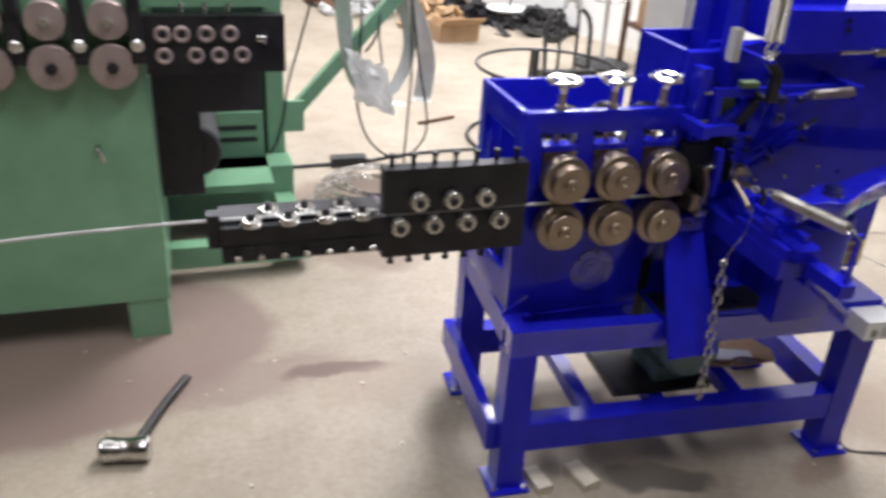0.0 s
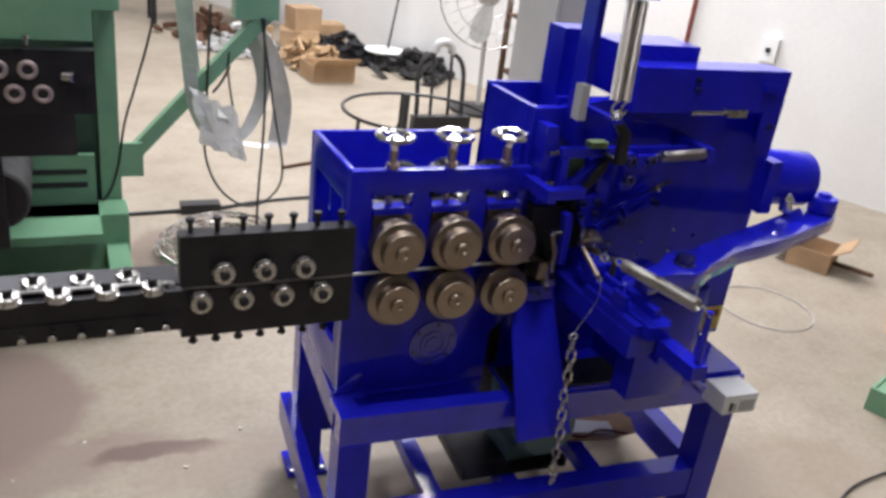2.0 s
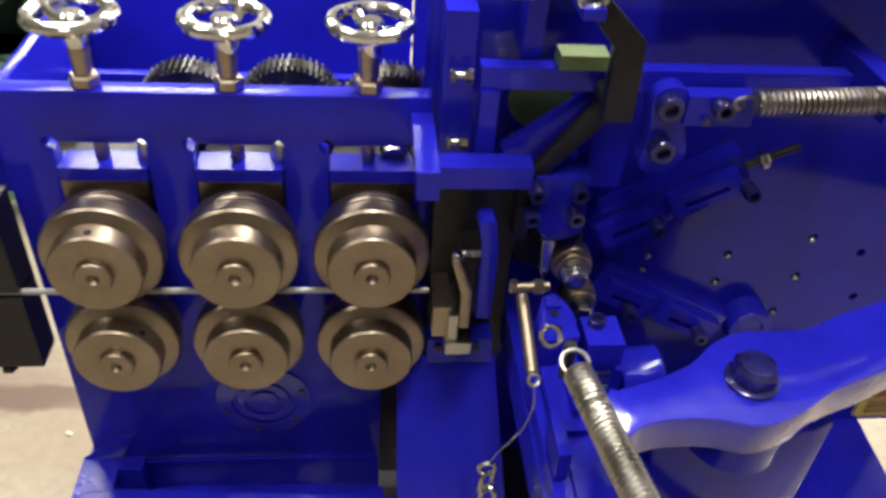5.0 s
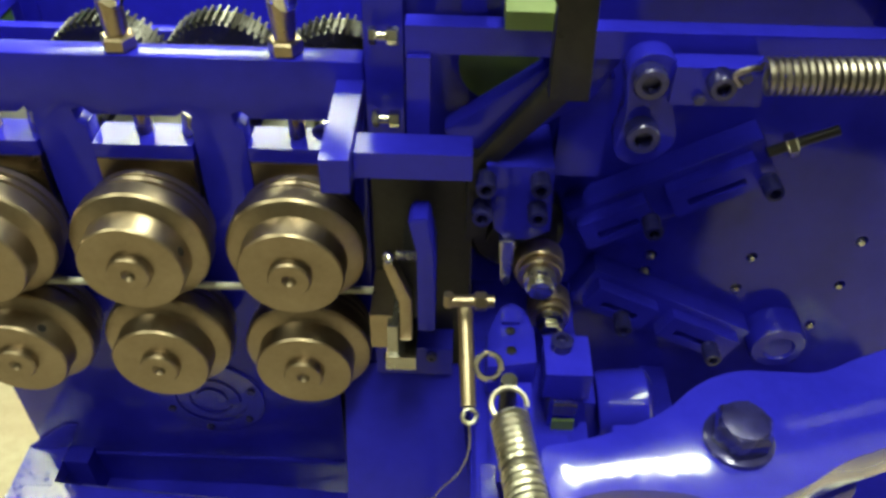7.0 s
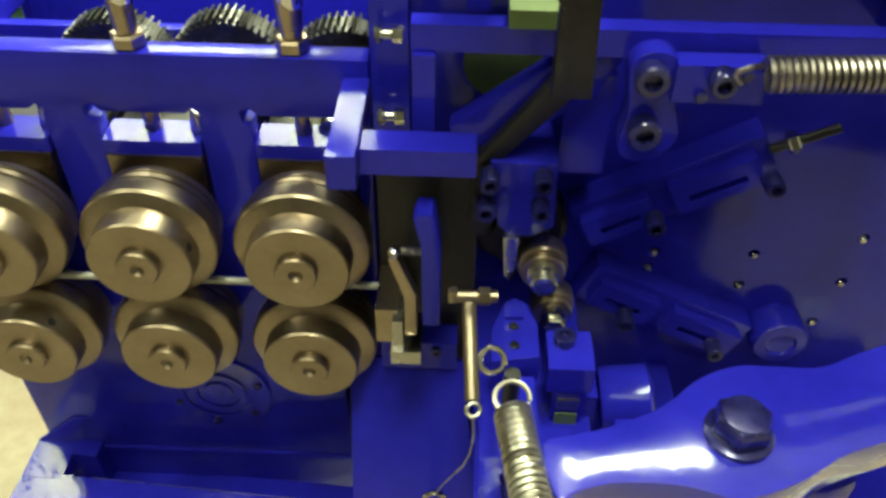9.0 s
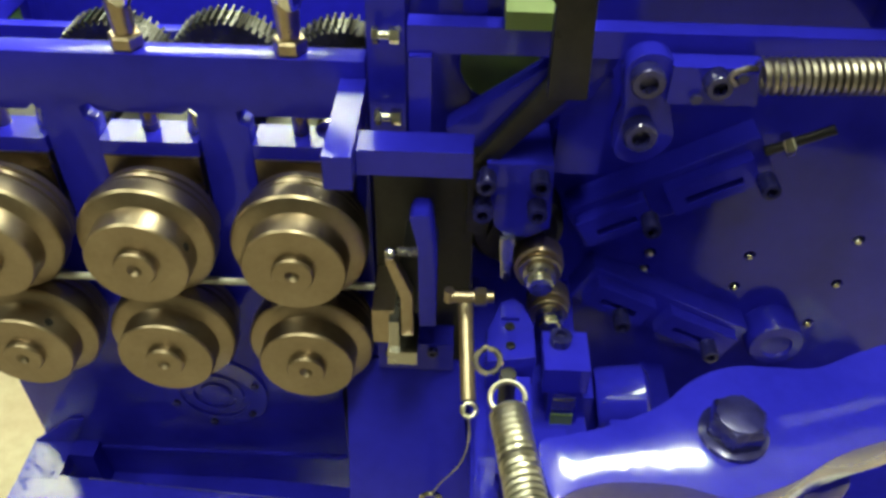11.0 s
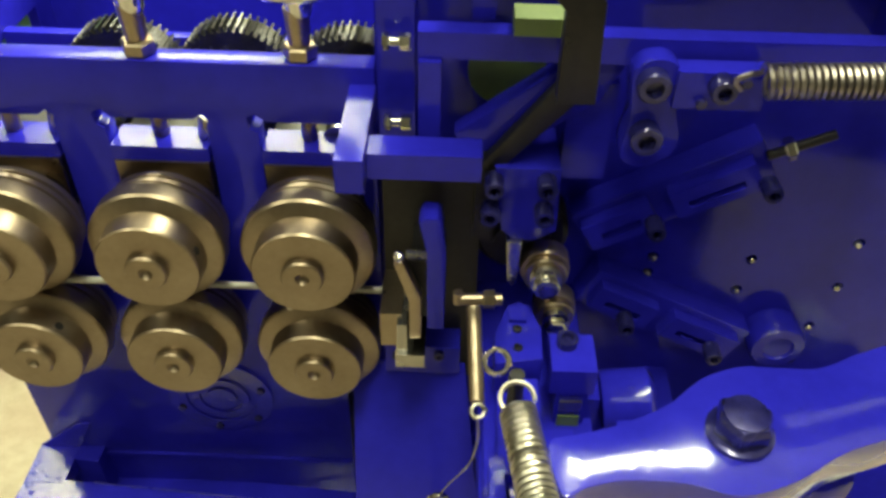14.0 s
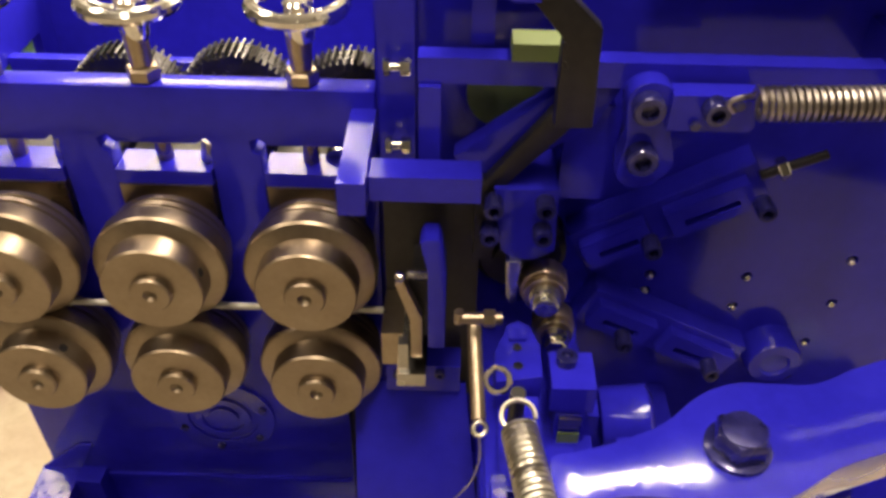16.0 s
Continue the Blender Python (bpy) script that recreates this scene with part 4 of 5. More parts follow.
# driven drum outside the face plate
part("drum_bearing", boxes((1.172, 1.215, 0.0, 0.18, 1.02, 1.18)), BLUE, machine, bevel=0.006)
drum = part("cam_drum", lathe(bmesh.new(), [(0.05, 0), (0.082, 0.003), (0.085, 0.008), (0.085, 0.17), (0.08, 0.178), (0.06, 0.18), (0.058, 0.172), (0.03, 0.172), (0.028, 0.19), (0.01, 0.19)], aim((1.216, 0.10, 1.105), (1.42, 0.06, 1.10)), 40), BLUE, machine)
part("drum_shaft", cyl(bmesh.new(), (1.0, 0.10, 1.105), (1.24, 0.10, 1.105), 0.03), STEEL, drum)
part("oiler", lathe(bmesh.new(), [(0.015, 0), (0.02, 0.005), (0.02, 0.04), (0.012, 0.05), (0.005, 0.06)], pose(1.24, -0.03, 1.035), 18), CHROME, machine)
bm = boxes((1.085, 1.165, 0.024, 0.0295, 0.615, 0.695))
lab = part("warning_label", bm, YELLOW, machine, "yellow warning label with a dark red panel")
part("label_panel", boxes((1.098, 1.152, 0.0215, 0.0238, 0.662, 0.686)), RED, lab)
for k in range(3):
    part("label_line", boxes((1.10, 1.15 - 0.01 * k, 0.0215, 0.0238, 0.625 + 0.011 * k, 0.630 + 0.011 * k)), CARD, lab)

# product chute and hanging chain
part("chute", sheet([(0.334, 0.0), (0.462, 0.0), (0.505, -0.38), (0.338, -0.38)], (), 0.006, Matrix.Translation((0, -0.045, 0.84)) @ Matrix.Rotation(radians(68), 4, "X")), BLUE, machine, "blue sheet metal chute for finished hooks", bevel=0.001)
chain = part("chain", tube(bmesh.new(), ring_points((0.437, -0.205, 0.808), 0.010, pose(0, 0, 0, 90, 0, 0), 16), 0.0028, 6, True), STEEL, machine, "bright twisted steel link chain")
link_bm = bmesh.new()
oval = [Vector((0.0095 * math.cos(a), 0, 0.0095 * math.sin(a) + (0.0085 if math.sin(a) > 0 else -0.0085))) for a in (2 * math.pi * (k + 0.5) / 16 for k in range(16))]
tube(link_bm, oval, 0.0032, 6, True)


def chain_pose(k):
    f = k / 18
    return pose(0.438 + 0.034 * f + 0.003 * math.sin(k * 0.9), -0.205 - 0.005 * f, 0.783 - 0.0305 * k, 6 * math.sin(k), 0, 90 * (k % 2) + 35 + 12 * math.sin(2.1 * k))


link = part("chain_link", link_bm, STEEL, chain, m=chain_pose(0))
for k in range(1, 15):
    again(link, chain_pose(k))

# ---- wire ----
wire_pts = [(-3.2, 0.35, 0.55), (-2.4, 0.20, 0.74), (-1.75, 0.06, 0.865), (-1.362, -0.01, 0.938), (-1.1, -0.045, 0.966), (-0.9, -0.049, 0.972), (-0.53, -0.049, 0.970), (-0.47, -0.049, 0.9535), (0.0, -0.047, 0.9525), (0.37, -0.047, 0.9525)]
tagged(part("wire", tube(bmesh.new(), curve_points(wire_pts, 8), 0.0040, 8), BANDSTEEL), "thin bright steel wire running through the straightener rollers", "wire")

# ---- socket box on the stand ----
sock = thing("socket_box", (1.09, -0.16, 0.56), "white plastic socket box on the corner of the blue stand", "socket box")
SM = pose(0.958, -0.240, 0.522, 0, 0, -4)
part("housing", boxes((0, 0.115, -0.03, 0.085, 0, 0.062)), WHITE, sock, m=SM, bevel=0.005)
part("switch", boxes((0.022, 0.030, -0.0335, -0.0305, 0.010, 0.038)), DARKSTEEL, sock, m=SM)
part("switch", boxes((0.036, 0.042, -0.0335, -0.0305, 0.012, 0.034)), GREYPAINT, sock, m=SM)
part("outlet", boxes((0.056, 0.106, -0.0335, -0.0305, 0.010, 0.046)), GREYPAINT, sock, m=SM, bevel=0.001)

# ---- green machine behind ----
green = thing("green_wire_machine", (-1.5, 1.4, 0), "older green wire machine with steel rollers and black straightener", "machine")
part("body", boxes((-3.4, -1.06, 1.0, 1.75, 0.165, 1.36)), GREEN, green, bevel=0.008)
for x in (-1.215, -3.35):
    for y in (1.005, 1.62):
        part("leg", boxes((x, x + 0.145, y, y + 0.12, 0.0, 0.166)), GREEN, green, bevel=0.005)
for i, x in enumerate((-1.155, -1.336, -1.517, -1.70)):
    for z, r in ((1.078, 0.073), (1.225, 0.062)):
        m = pose(x, 1.0, z)
        f = r / 0.073
        g = part("drive_roller", lathe(bmesh.new(), [(0.05 * f, 0.012), (0.070 * f, 0.013), (0.073 * f, 0.018), (0.073 * f, 0.06), (0.070 * f, 0.064), (0.02 * f, 0.064)], FRONT, 40), STEELPINK, green, "dull pinkish steel roller", m=m)
        bm = bmesh.new()
        hexbolt(bm, (0, -0.064, 0), (0, -0.085, 0), 0.016 * f + 0.004)
        part("roller_bolt", bm, DARKSTEEL if z < 1.1 else CHROME, g, m=m)
for x in (-1.075, -1.245, -1.427, -1.61):
    part("guide_bracket", boxes((x - 0.02, x + 0.02, 0.93, 1.0, 1.09, 1.30)), DARKSTEEL, green, bevel=0.003)
    part("guide_knob", cyl(bmesh.new(), (x, 0.93, 1.15), (x, 0.915, 1.15), 0.02, chamfer=0.003), CHROME, green)
gs = part("straightener", boxes((-1.055, -0.60, 0.965, 1.02, 1.045, 1.235)), DARKSTEEL, green, "black straightener block with small steel rollers", bevel=0.004)
for x, z in [(-0.995, 1.178)] + [(-0.935 + 0.077 * k, 1.178) for k in range(3)] + [(-0.995, 1.108), (-0.895, 1.108), (-0.82, 1.108), (-0.745, 1.108)]:
    m = pose(x, 0.965, z)
    s = part("straightener_roller", tube(bmesh.new(), ring_points((0, -0.012, 0), 0.021, pose(0, 0, 0, 90, 0, 0), 26), 0.0075, 8, True), STEELPINK, gs, m=m)
    part("roller_bolt", cyl(bmesh.new(), (0, 0, 0), (0, -0.016, 0), 0.013, chamfer=0.003), DARKSTEEL, s, m=m)
for k in range(3):
    bm = bmesh.new()
    stud(bm, -0.93 + 0.075 * k, 0.99, 1.235, 1.262)
    part("clamp_bolt", bm, STEEL, gs)
part("guide_nut", cyl(bmesh.new(), (-0.69, 0.965, 1.16), (-0.66, 0.95, 1.16), 0.016, chamfer=0.002), STEEL, gs)
part("hood", boxes((-1.058, -0.60, 1.03, 1.9, 1.25, 1.40)), GREEN, green, bevel=0.006)
part("handle_pin", tube(bmesh.new(), curve_points([(-1.241, 1.0, 0.79), (-1.241, 0.975, 0.789), (-1.235, 0.965, 0.775), (-1.225, 0.965, 0.745)], 5), 0.008, 10), STEEL, green)
part("rear_post", boxes((-0.56, -0.475, 2.15, 2.25, 0.0, 1.27)), GREEN, green, bevel=0.006)
part("rear_post", boxes((-1.40, -1.31, 2.15, 2.25, 0.0, 1.27)), GREEN, green, bevel=0.006)
# dark panels put the open interior's shade into colour; motor is guessed
part("back_panel", boxes((-1.31, -0.561, 2.19, 2.215, 0.10, 1.25)), SHADEGREEN, green)
part("side_panel", boxes((-1.10, -1.06, 1.751, 2.149, 0.10, 1.25)), SHADEGREEN, green)
part("inner_shelf", boxes((-1.05, -0.58, 1.75, 2.14, 0.26, 0.30)), GREEN, green, bevel=0.004)
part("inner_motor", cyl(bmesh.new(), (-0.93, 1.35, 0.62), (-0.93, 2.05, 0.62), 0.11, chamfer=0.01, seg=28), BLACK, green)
part("inner_shade_panel", boxes((-1.058, -0.66, 1.30, 1.34, 0.80, 1.04)), BLACK, green, bevel=0.004)
part("inner_shade_cover", boxes((-1.058, -0.895, 1.30, 1.33, 0.46, 0.799)), DARKSTEEL, green, bevel=0.004)
inner = part("inner_panel", boxes((-0.90, -0.585, 2.10, 2.14, 0.30, 0.53)), GREEN, green, bevel=0.004)
for z in (0.385, 0.445):
    part("slot", boxes((-0.875, -0.62, 2.094, 2.0995, z, z + 0.022)), BLACK, inner)
for y0, y1, z0, z1 in ((1.42, 1.50, 0.06, 0.16), (1.96, 2.14, 0.03, 0.30)):
    part("base_rail", boxes((-1.06, -0.46, y0, y1, z0, z1)), GREEN, green, bevel=0.005)
part("side_rail", boxes((-0.56, -0.47, 1.5, 2.15, 0.05, 0.16)), GREEN, green, bevel=0.005)
part("top_rail", boxes((-0.58, -0.47, 1.88, 2.26, 1.20, 1.32)), GREEN, green, bevel=0.005)
am = Matrix.Translation((-0.43, 2.22, 0.48)) @ Matrix.Rotation(-math.atan2(0.66, 0.60), 4, "Y")
part("arm", boxes((0, 0.95, -0.03, 0.03, -0.032, 0.032)), GREEN, green, m=am, bevel=0.005)
part("arm_plate", boxes((-0.475, -0.375, 2.17, 2.19, 0.40, 0.56)), GREEN, green, bevel=0.003)
part("arm_head", boxes((0.04, 0.24, 2.18, 2.28, 1.14, 1.30)), GREEN, green, bevel=0.006)
# bright band hanging in loops from the arm
def ribbon(ctrl, width, n=10):
    pts = curve_points(ctrl, n)
    bm = bmesh.new()
    rows = []
    for p in pts:
        rows.append([bm.verts.new(p + Vector((dx, dy, 0))) for dx, dy in ((-0.4 * width, 0.3 * width), (0.4 * width, -0.3 * width), (0.4 * width + 0.002, -0.3 * width + 0.003), (-0.4 * width + 0.002, 0.3 * width + 0.003))])
    for a, b in zip(rows, rows[1:]):
        for k in range(4):
            bm.faces.new((a[k], a[(k + 1) % 4], b[(k + 1) % 4], b[k]))
    bm.faces.new(rows[0])
    bm.faces.new(rows[-1][::-1])
    return bm


band = thing("steel_band", (0.1, 2.28, 1.12), "bright steel band hanging in loops from the green arm", "steel band")
part("loop", ribbon([(0.10, 2.30, 1.15), (0.22, 2.28, 0.98), (0.285, 2.26, 0.75), (0.27, 2.24, 0.56), (0.25, 2.22, 0.52)], 0.10), BANDSTEEL, band)
part("loop", ribbon([(0.10, 2.28, 1.15), (0.18, 2.22, 0.86), (0.13, 2.20, 0.66), (0.03, 2.18, 0.56), (-0.08, 2.17, 0.60), (-0.15, 2.16, 0.75), (-0.16, 2.20, 0.92)], 0.07), BANDSTEEL, band)
part("loop", ribbon([(-0.17, 2.3, 1.20), (-0.15, 2.28, 0.95), (-0.13, 2.26, 0.78), (-0.06, 2.24, 0.62)], 0.09), BANDSTEEL, band)
film_bm = bmesh.new()
random.seed(21)
grid = [[film_bm.verts.new((-0.17 + 0.20 * u / 7 + 0.05 * v / 7 + random.uniform(-0.012, 0.012), 2.10 + random.uniform(-0.025, 0.025), 0.84 - 0.26 * v / 7 - 0.10 * u / 7 + random.uniform(-0.012, 0.012))) for u in range(8)] for v in range(8)]
for v in range(7):
    for u in range(7):
        film_bm.faces.new((grid[v][u], grid[v][u + 1], grid[v + 1][u + 1], grid[v + 1][u]))
bmesh.ops.solidify(film_bm, geom=film_bm.faces[:], thickness=0.002)
part("wrapping", film_bm, WHITE, band, "crumpled white plastic wrapping", smooth=20)
post_lead = thing("post_cable", (-0.45, 2.1, 0.6), "thin black cable hanging beside the green post", "cable")
part("cord", tube(bmesh.new(), curve_points([(-0.30, 2.12, 1.34), (-0.33, 2.12, 1.1), (-0.40, 2.12, 0.85), (-0.455, 2.13, 0.66), (-0.49, 2.135, 0.45), (-0.56, 2.13, 0.30), (-0.75, 2.0, 0.24), (-0.95, 1.9, 0.31)], 7), 0.0055, 6), BLACK, post_lead)
cable = thing("hanging_cable", (0.15, 2.2, 0.3), "thin black cable hanging in a long loop", "cable")
part("cord", tube(bmesh.new(), curve_points([(-0.07, 2.18, 1.20), (-0.09, 2.16, 0.8), (-0.10, 2.15, 0.52), (-0.03, 2.15, 0.33), (0.10, 2.15, 0.235), (0.22, 2.15, 0.28), (0.275, 2.15, 0.42), (0.22, 2.16, 0.75), (0.16, 2.18, 1.15)], 8), 0.006, 6), BLACK, cable)
part("cord", tube(bmesh.new(), curve_points([(0.17, 2.17, 1.15), (0.175, 2.14, 0.7), (0.15, 2.12, 0.3), (0.14, 2.10, 0.01)], 6), 0.006, 6), BLACK, cable)
part("cord", tube(bmesh.new(), curve_points([(0.02, 2.2, 1.02), (0.01, 2.18, 0.9), (0.03, 2.18, 0.75), (0.055, 2.18, 0.62)], 6), 0.005, 6), BLACK, cable)
part("cord", tube(bmesh.new(), curve_points([(0.02, 2.2, 0.92), (-0.02, 2.18, 0.85), (-0.06, 2.18, 0.80)], 6), 0.006, 6), BLACK, cable)
lead = thing("power_cable", (-0.1, 2.65, 0), "black power cable with a connector lying on the floor", "cable")
part("cord", tube(bmesh.new(), curve_points([(-0.9, 2.62, 0.008), (-0.4, 2.66, 0.008), (-0.12, 2.67, 0.012), (0.05, 2.68, 0.012), (0.3, 2.76, 0.008), (0.7, 2.80, 0.008), (1.4, 2.75, 0.008)], 8), 0.011, 8), BLACK, lead)
part("connector", boxes((-0.15, 0.06, 2.63, 2.71, 0.0, 0.055)), BLACK, lead, bevel=0.012)
cord2 = thing("floor_cable", (1.3, -0.2, 0), "black cable running over the floor from the stand", "cable")
part("cord", tube(bmesh.new(), curve_points([(1.07, -0.15, 0.45), (1.10, -0.17, 0.10), (1.13, -0.20, 0.008), (1.25, -0.25, 0.008), (1.42, -0.32, 0.008), (1.62, -0.27, 0.008), (1.85, -0.19, 0.008), (2.3, -0.16, 0.008)], 8), 0.0045, 8), BLACK, cord2)

# coil of bright wire on the floor
coil = thing("wire_coil", (-0.02, 2.15, 0), "loose coil of bright steel wire lying on the floor", "wire coil")
for k in range(9):
    r = 0.30 - 0.012 * k + 0.02 * math.sin(k * 2.3)
    pts = []
    for j in range(40):
        a = 2 * math.pi * j / 40
        pts.append((-0.02 + 0.02 * math.sin(k * 1.7) + r * math.cos(a) * 1.05, 2.13 + 0.03 * math.cos(k * 2.9) + r * math.sin(a), 0.012 + 0.016 * k + 0.012 * math.sin(a * 2 + k)))
    part("turn", tube(bmesh.new(), pts, 0.0055, 6, True), STEEL, coil)

# hammer lying on the floor
ham = thing("hammer", (-1.2, 0.33, 0), "sledge hammer with a steel head lying on the floor", "hammer")
part("head", lathe(bmesh.new(), [(0.034, 0), (0.040, 0.008), (0.040, 0.05), (0.037, 0.055), (0.037, 0.095), (0.040, 0.10), (0.040, 0.142), (0.034, 0.15)], aim((-1.285, 0.315, 0.040), (-1.13, 0.290, 0.040)), 28), STEEL, ham, "worn steel hammer head")
part("handle", tube(bmesh.new(), [(-1.19, 0.27, 0.042), (-1.165, 0.36, 0.038), (-1.09, 0.54, 0.025), (-1.02, 0.68, 0.016)], 0.0145, 12), BLACK, ham)
for i, (x, y, w, d) in enumerate(((0.02, -0.10, 0.05, 0.10), (0.165, -0.115, 0.06, 0.11))):
    b = part("wooden_offcut", boxes((-w / 2, w / 2, -d / 2, d / 2, 0, 0.03)), PALEWOOD, m=pose(x, y, 0, 0, 0, 8 + 6 * i), bevel=0.003)
    tagged(b, "pale wooden offcut lying on the floor by the stand", "wood block", "wooden offcuts")

# ---- far things in the hall ----
# wire pay-off stand: an iron ring on legs
RC, RR, RZ = (1.30, 2.92), 0.46, 0.50
stand = thing("payoff_stand", (RC[0], RC[1], 0), "dark iron ring stand for paying off wire", "wire stand")
part("ring", tube(bmesh.new(), ring_points((RC[0], RC[1], RZ), RR, n=56), 0.011, 8, True), DARKSTEEL, stand)
for a in (200, 320, 80):
    c, s = math.cos(radians(a)), math.sin(radians(a))
    part("leg", tube(bmesh.new(), [(RC[0] + RR * c, RC[1] + RR * s, RZ), (RC[0] + RR * c * 1.06, RC[1] + RR * s * 1.06, 0.0)], 0.012, 8), DARKSTEEL, stand)
part("foot_ring", tube(bmesh.new(), ring_points((RC[0], RC[1], 0.012), RR * 1.06, n=48), 0.011, 8, True), DARKSTEEL, stand)
part("post", boxes((RC[0] + 0.05, RC[0] + 0.09, RC[1] + 0.34, RC[1] + 0.37, 0.0, RZ + 0.02)), BLACK, stand, bevel=0.003)

# hand trolley
tr = thing("hand_trolley", (1.82, 3.7, 0), "black tubular hand trolley with a dark steel load plate", "hand trolley")
for x, h in ((1.64, 0.56), (2.00, 0.56)):
    part("side_tube", tube(bmesh.new(), curve_points([(x, 3.68, 0.02), (x, 3.72, 0.35), (x, 3.75, h), (1.82 + (x - 1.82) * 0.75, 3.75, h + 0.10), (1.82 + (x - 1.82) * 0.25, 3.75, h + 0.16)], 6), 0.017, 10), BLACK, tr)
for x in (1.75, 1.89):
    part("inner_tube", tube(bmesh.new(), [(x, 3.70, 0.1), (x, 3.75, 0.70)], 0.013, 8), BLACK, tr)
part("grip", tube(bmesh.new(), curve_points([(1.74, 3.75, 0.70), (1.78, 3.75, 0.77), (1.86, 3.75, 0.77), (1.90, 3.75, 0.70)], 6), 0.03, 10), GREYPAINT, tr, "grey rag wound round the grip")
part("load_plate", boxes((1.58, 2.03, 3.60, 3.68, 0.03, 0.27)), DARKSTEEL, tr, bevel=0.006)
for x in (1.55, 2.06):
    part("wheel", lathe(bmesh.new(), [(0.04, 0), (0.085, 0.004), (0.09, 0.012), (0.09, 0.035), (0.085, 0.043), (0.04, 0.047)], aim((x - 0.02, 3.75, 0.09), (x + 0.03, 3.75, 0.09)), 24), BLACK, tr)

# standing fan by the wall
fan = thing("standing_fan", (2.70, 4.6, 0), "large standing fan with a round wire guard", "fan")
FC = Vector((2.56, 4.55, 1.02))
fm = pose(*FC, 84, 0, -14)
for r in (0.43, 0.30, 0.16):
    part("guard_ring", tube(bmesh.new(), [fm @ Vector(p) for p in ring_points((0, 0, 0.03 + 0.10 * (1 - r / 0.43)), r, n=44)], 0.006 if r > 0.4 else 0.003, 6, True), STEEL, fan)
for k in range(28):
    a = 2 * math.pi * k / 28
    part("guard_wire", tube(bmesh.new(), [fm @ Vector((0.05 * math.cos(a), 0.05 * math.sin(a), 0.13)), fm @ Vector((0.25 * math.cos(a), 0.25 * math.sin(a), 0.10)), fm @ Vector((0.43 * math.cos(a), 0.43 * math.sin(a), 0.03))], 0.0022, 5), STEEL, fan)
for k in range(3):
    a = 2 * math.pi * k / 3 + 0.4
    blade = soft_outline([(0.05, -0.03), (0.2, -0.10), (0.36, -0.10), (0.38, 0.02), (0.25, 0.06), (0.05, 0.03)], 4)
    part("blade", sheet(blade, (), 0.004, fm @ Matrix.Rotation(a, 4, "Z") @ Matrix.Rotation(0.35, 4, "X")), GREYPAINT, fan)
part("fan_motor", lathe(bmesh.new(), [(0.03, 0.05), (0.06, 0.02), (0.085, -0.03), (0.085, -0.15), (0.05, -0.20)], fm, 24), GREYPAINT, fan)
part("pole", tube(bmesh.new(), [(2.66, 4.72, 0.05), (2.62, 4.70, 1.0)], 0.02, 10), GREYPAINT, fan)
part("base", lathe(bmesh.new(), [(0.24, 0), (0.25, 0.01), (0.25, 0.03), (0.06, 0.06)], pose(2.66, 4.72, 0), 28), BLACK, fan)

# grey control cabinet behind the machine
cab = thing("control_cabinet", (1.40, 1.75, 0), "grey steel control cabinet standing behind the blue machine", "cabinet")
part("body", boxes((1.36, 1.62, 1.60, 1.95, 0.05, 1.70)), GREYPAINT, cab, bevel=0.006)
part("plinth", boxes((1.37, 1.61, 1.61, 1.94, 0.0, 0.05)), DARKSTEEL, cab)
part("door", boxes((1.375, 1.605, 1.588, 1.60, 0.08, 1.67)), GREYPAINT, cab, bevel=0.003)

# brown rack by the wall
rack = thing("storage_rack", (3.02, 4.5, 0), "brown iron storage rack with cartons on it", "rack")
for x in (2.86, 3.18):
    for y in (4.35, 4.75):
        part("upright", boxes((x - 0.02, x + 0.02, y - 0.02, y + 0.02, 0, 1.05)), RUST, rack)
for z in (0.36, 0.84):
    part("rack_shelf", boxes((2.85, 3.19, 4.34, 4.76, z, z + 0.025)), RUST, rack)
c = part("carton", boxes((2.92, 3.14, 4.42, 4.66, 0.3855, 0.60)), CARD, bevel=0.004)
tagged(c, "brown carton standing on the iron rack", "box")

# cartons, wooden crates and dark scrap along the back
def carton(x, y, w, d, h, turn, label, mat, z=0.0, open_top=False):
    t = thing("carton", (x, y, z), label, "box", "cartons")
    m = pose(x, y, z, 0, 0, turn)
    k = 0.006
    part("wall_panel", boxes((-w / 2, w / 2, -d / 2, -d / 2 + k, 0, h), (-w / 2, w / 2, d / 2 - k, d / 2, 0, h), (-w / 2, -w / 2 + k, -d / 2 + k, d / 2 - k, 0, h), (w / 2 - k, w / 2, -d / 2 + k, d / 2 - k, 0, h)), mat, t, m=m)
    part("bottom", boxes((-w / 2 + k, w / 2 - k, -d / 2 + k, d / 2 - k, 0, k)), mat, t, m=m)
    if open_top:
        for s, a in ((-1, 35), (1, -50)):
            part("flap", boxes((-w / 2, w / 2, 0, s * d * 0.45, 0, k)), mat, t, m=m @ pose(0, s * d / 2, h, s * a, 0, 0))
    else:
        part("lid", boxes((-w / 2, w / 2, -d / 2, d / 2, h, h + k)), mat, t, m=m)
    return t


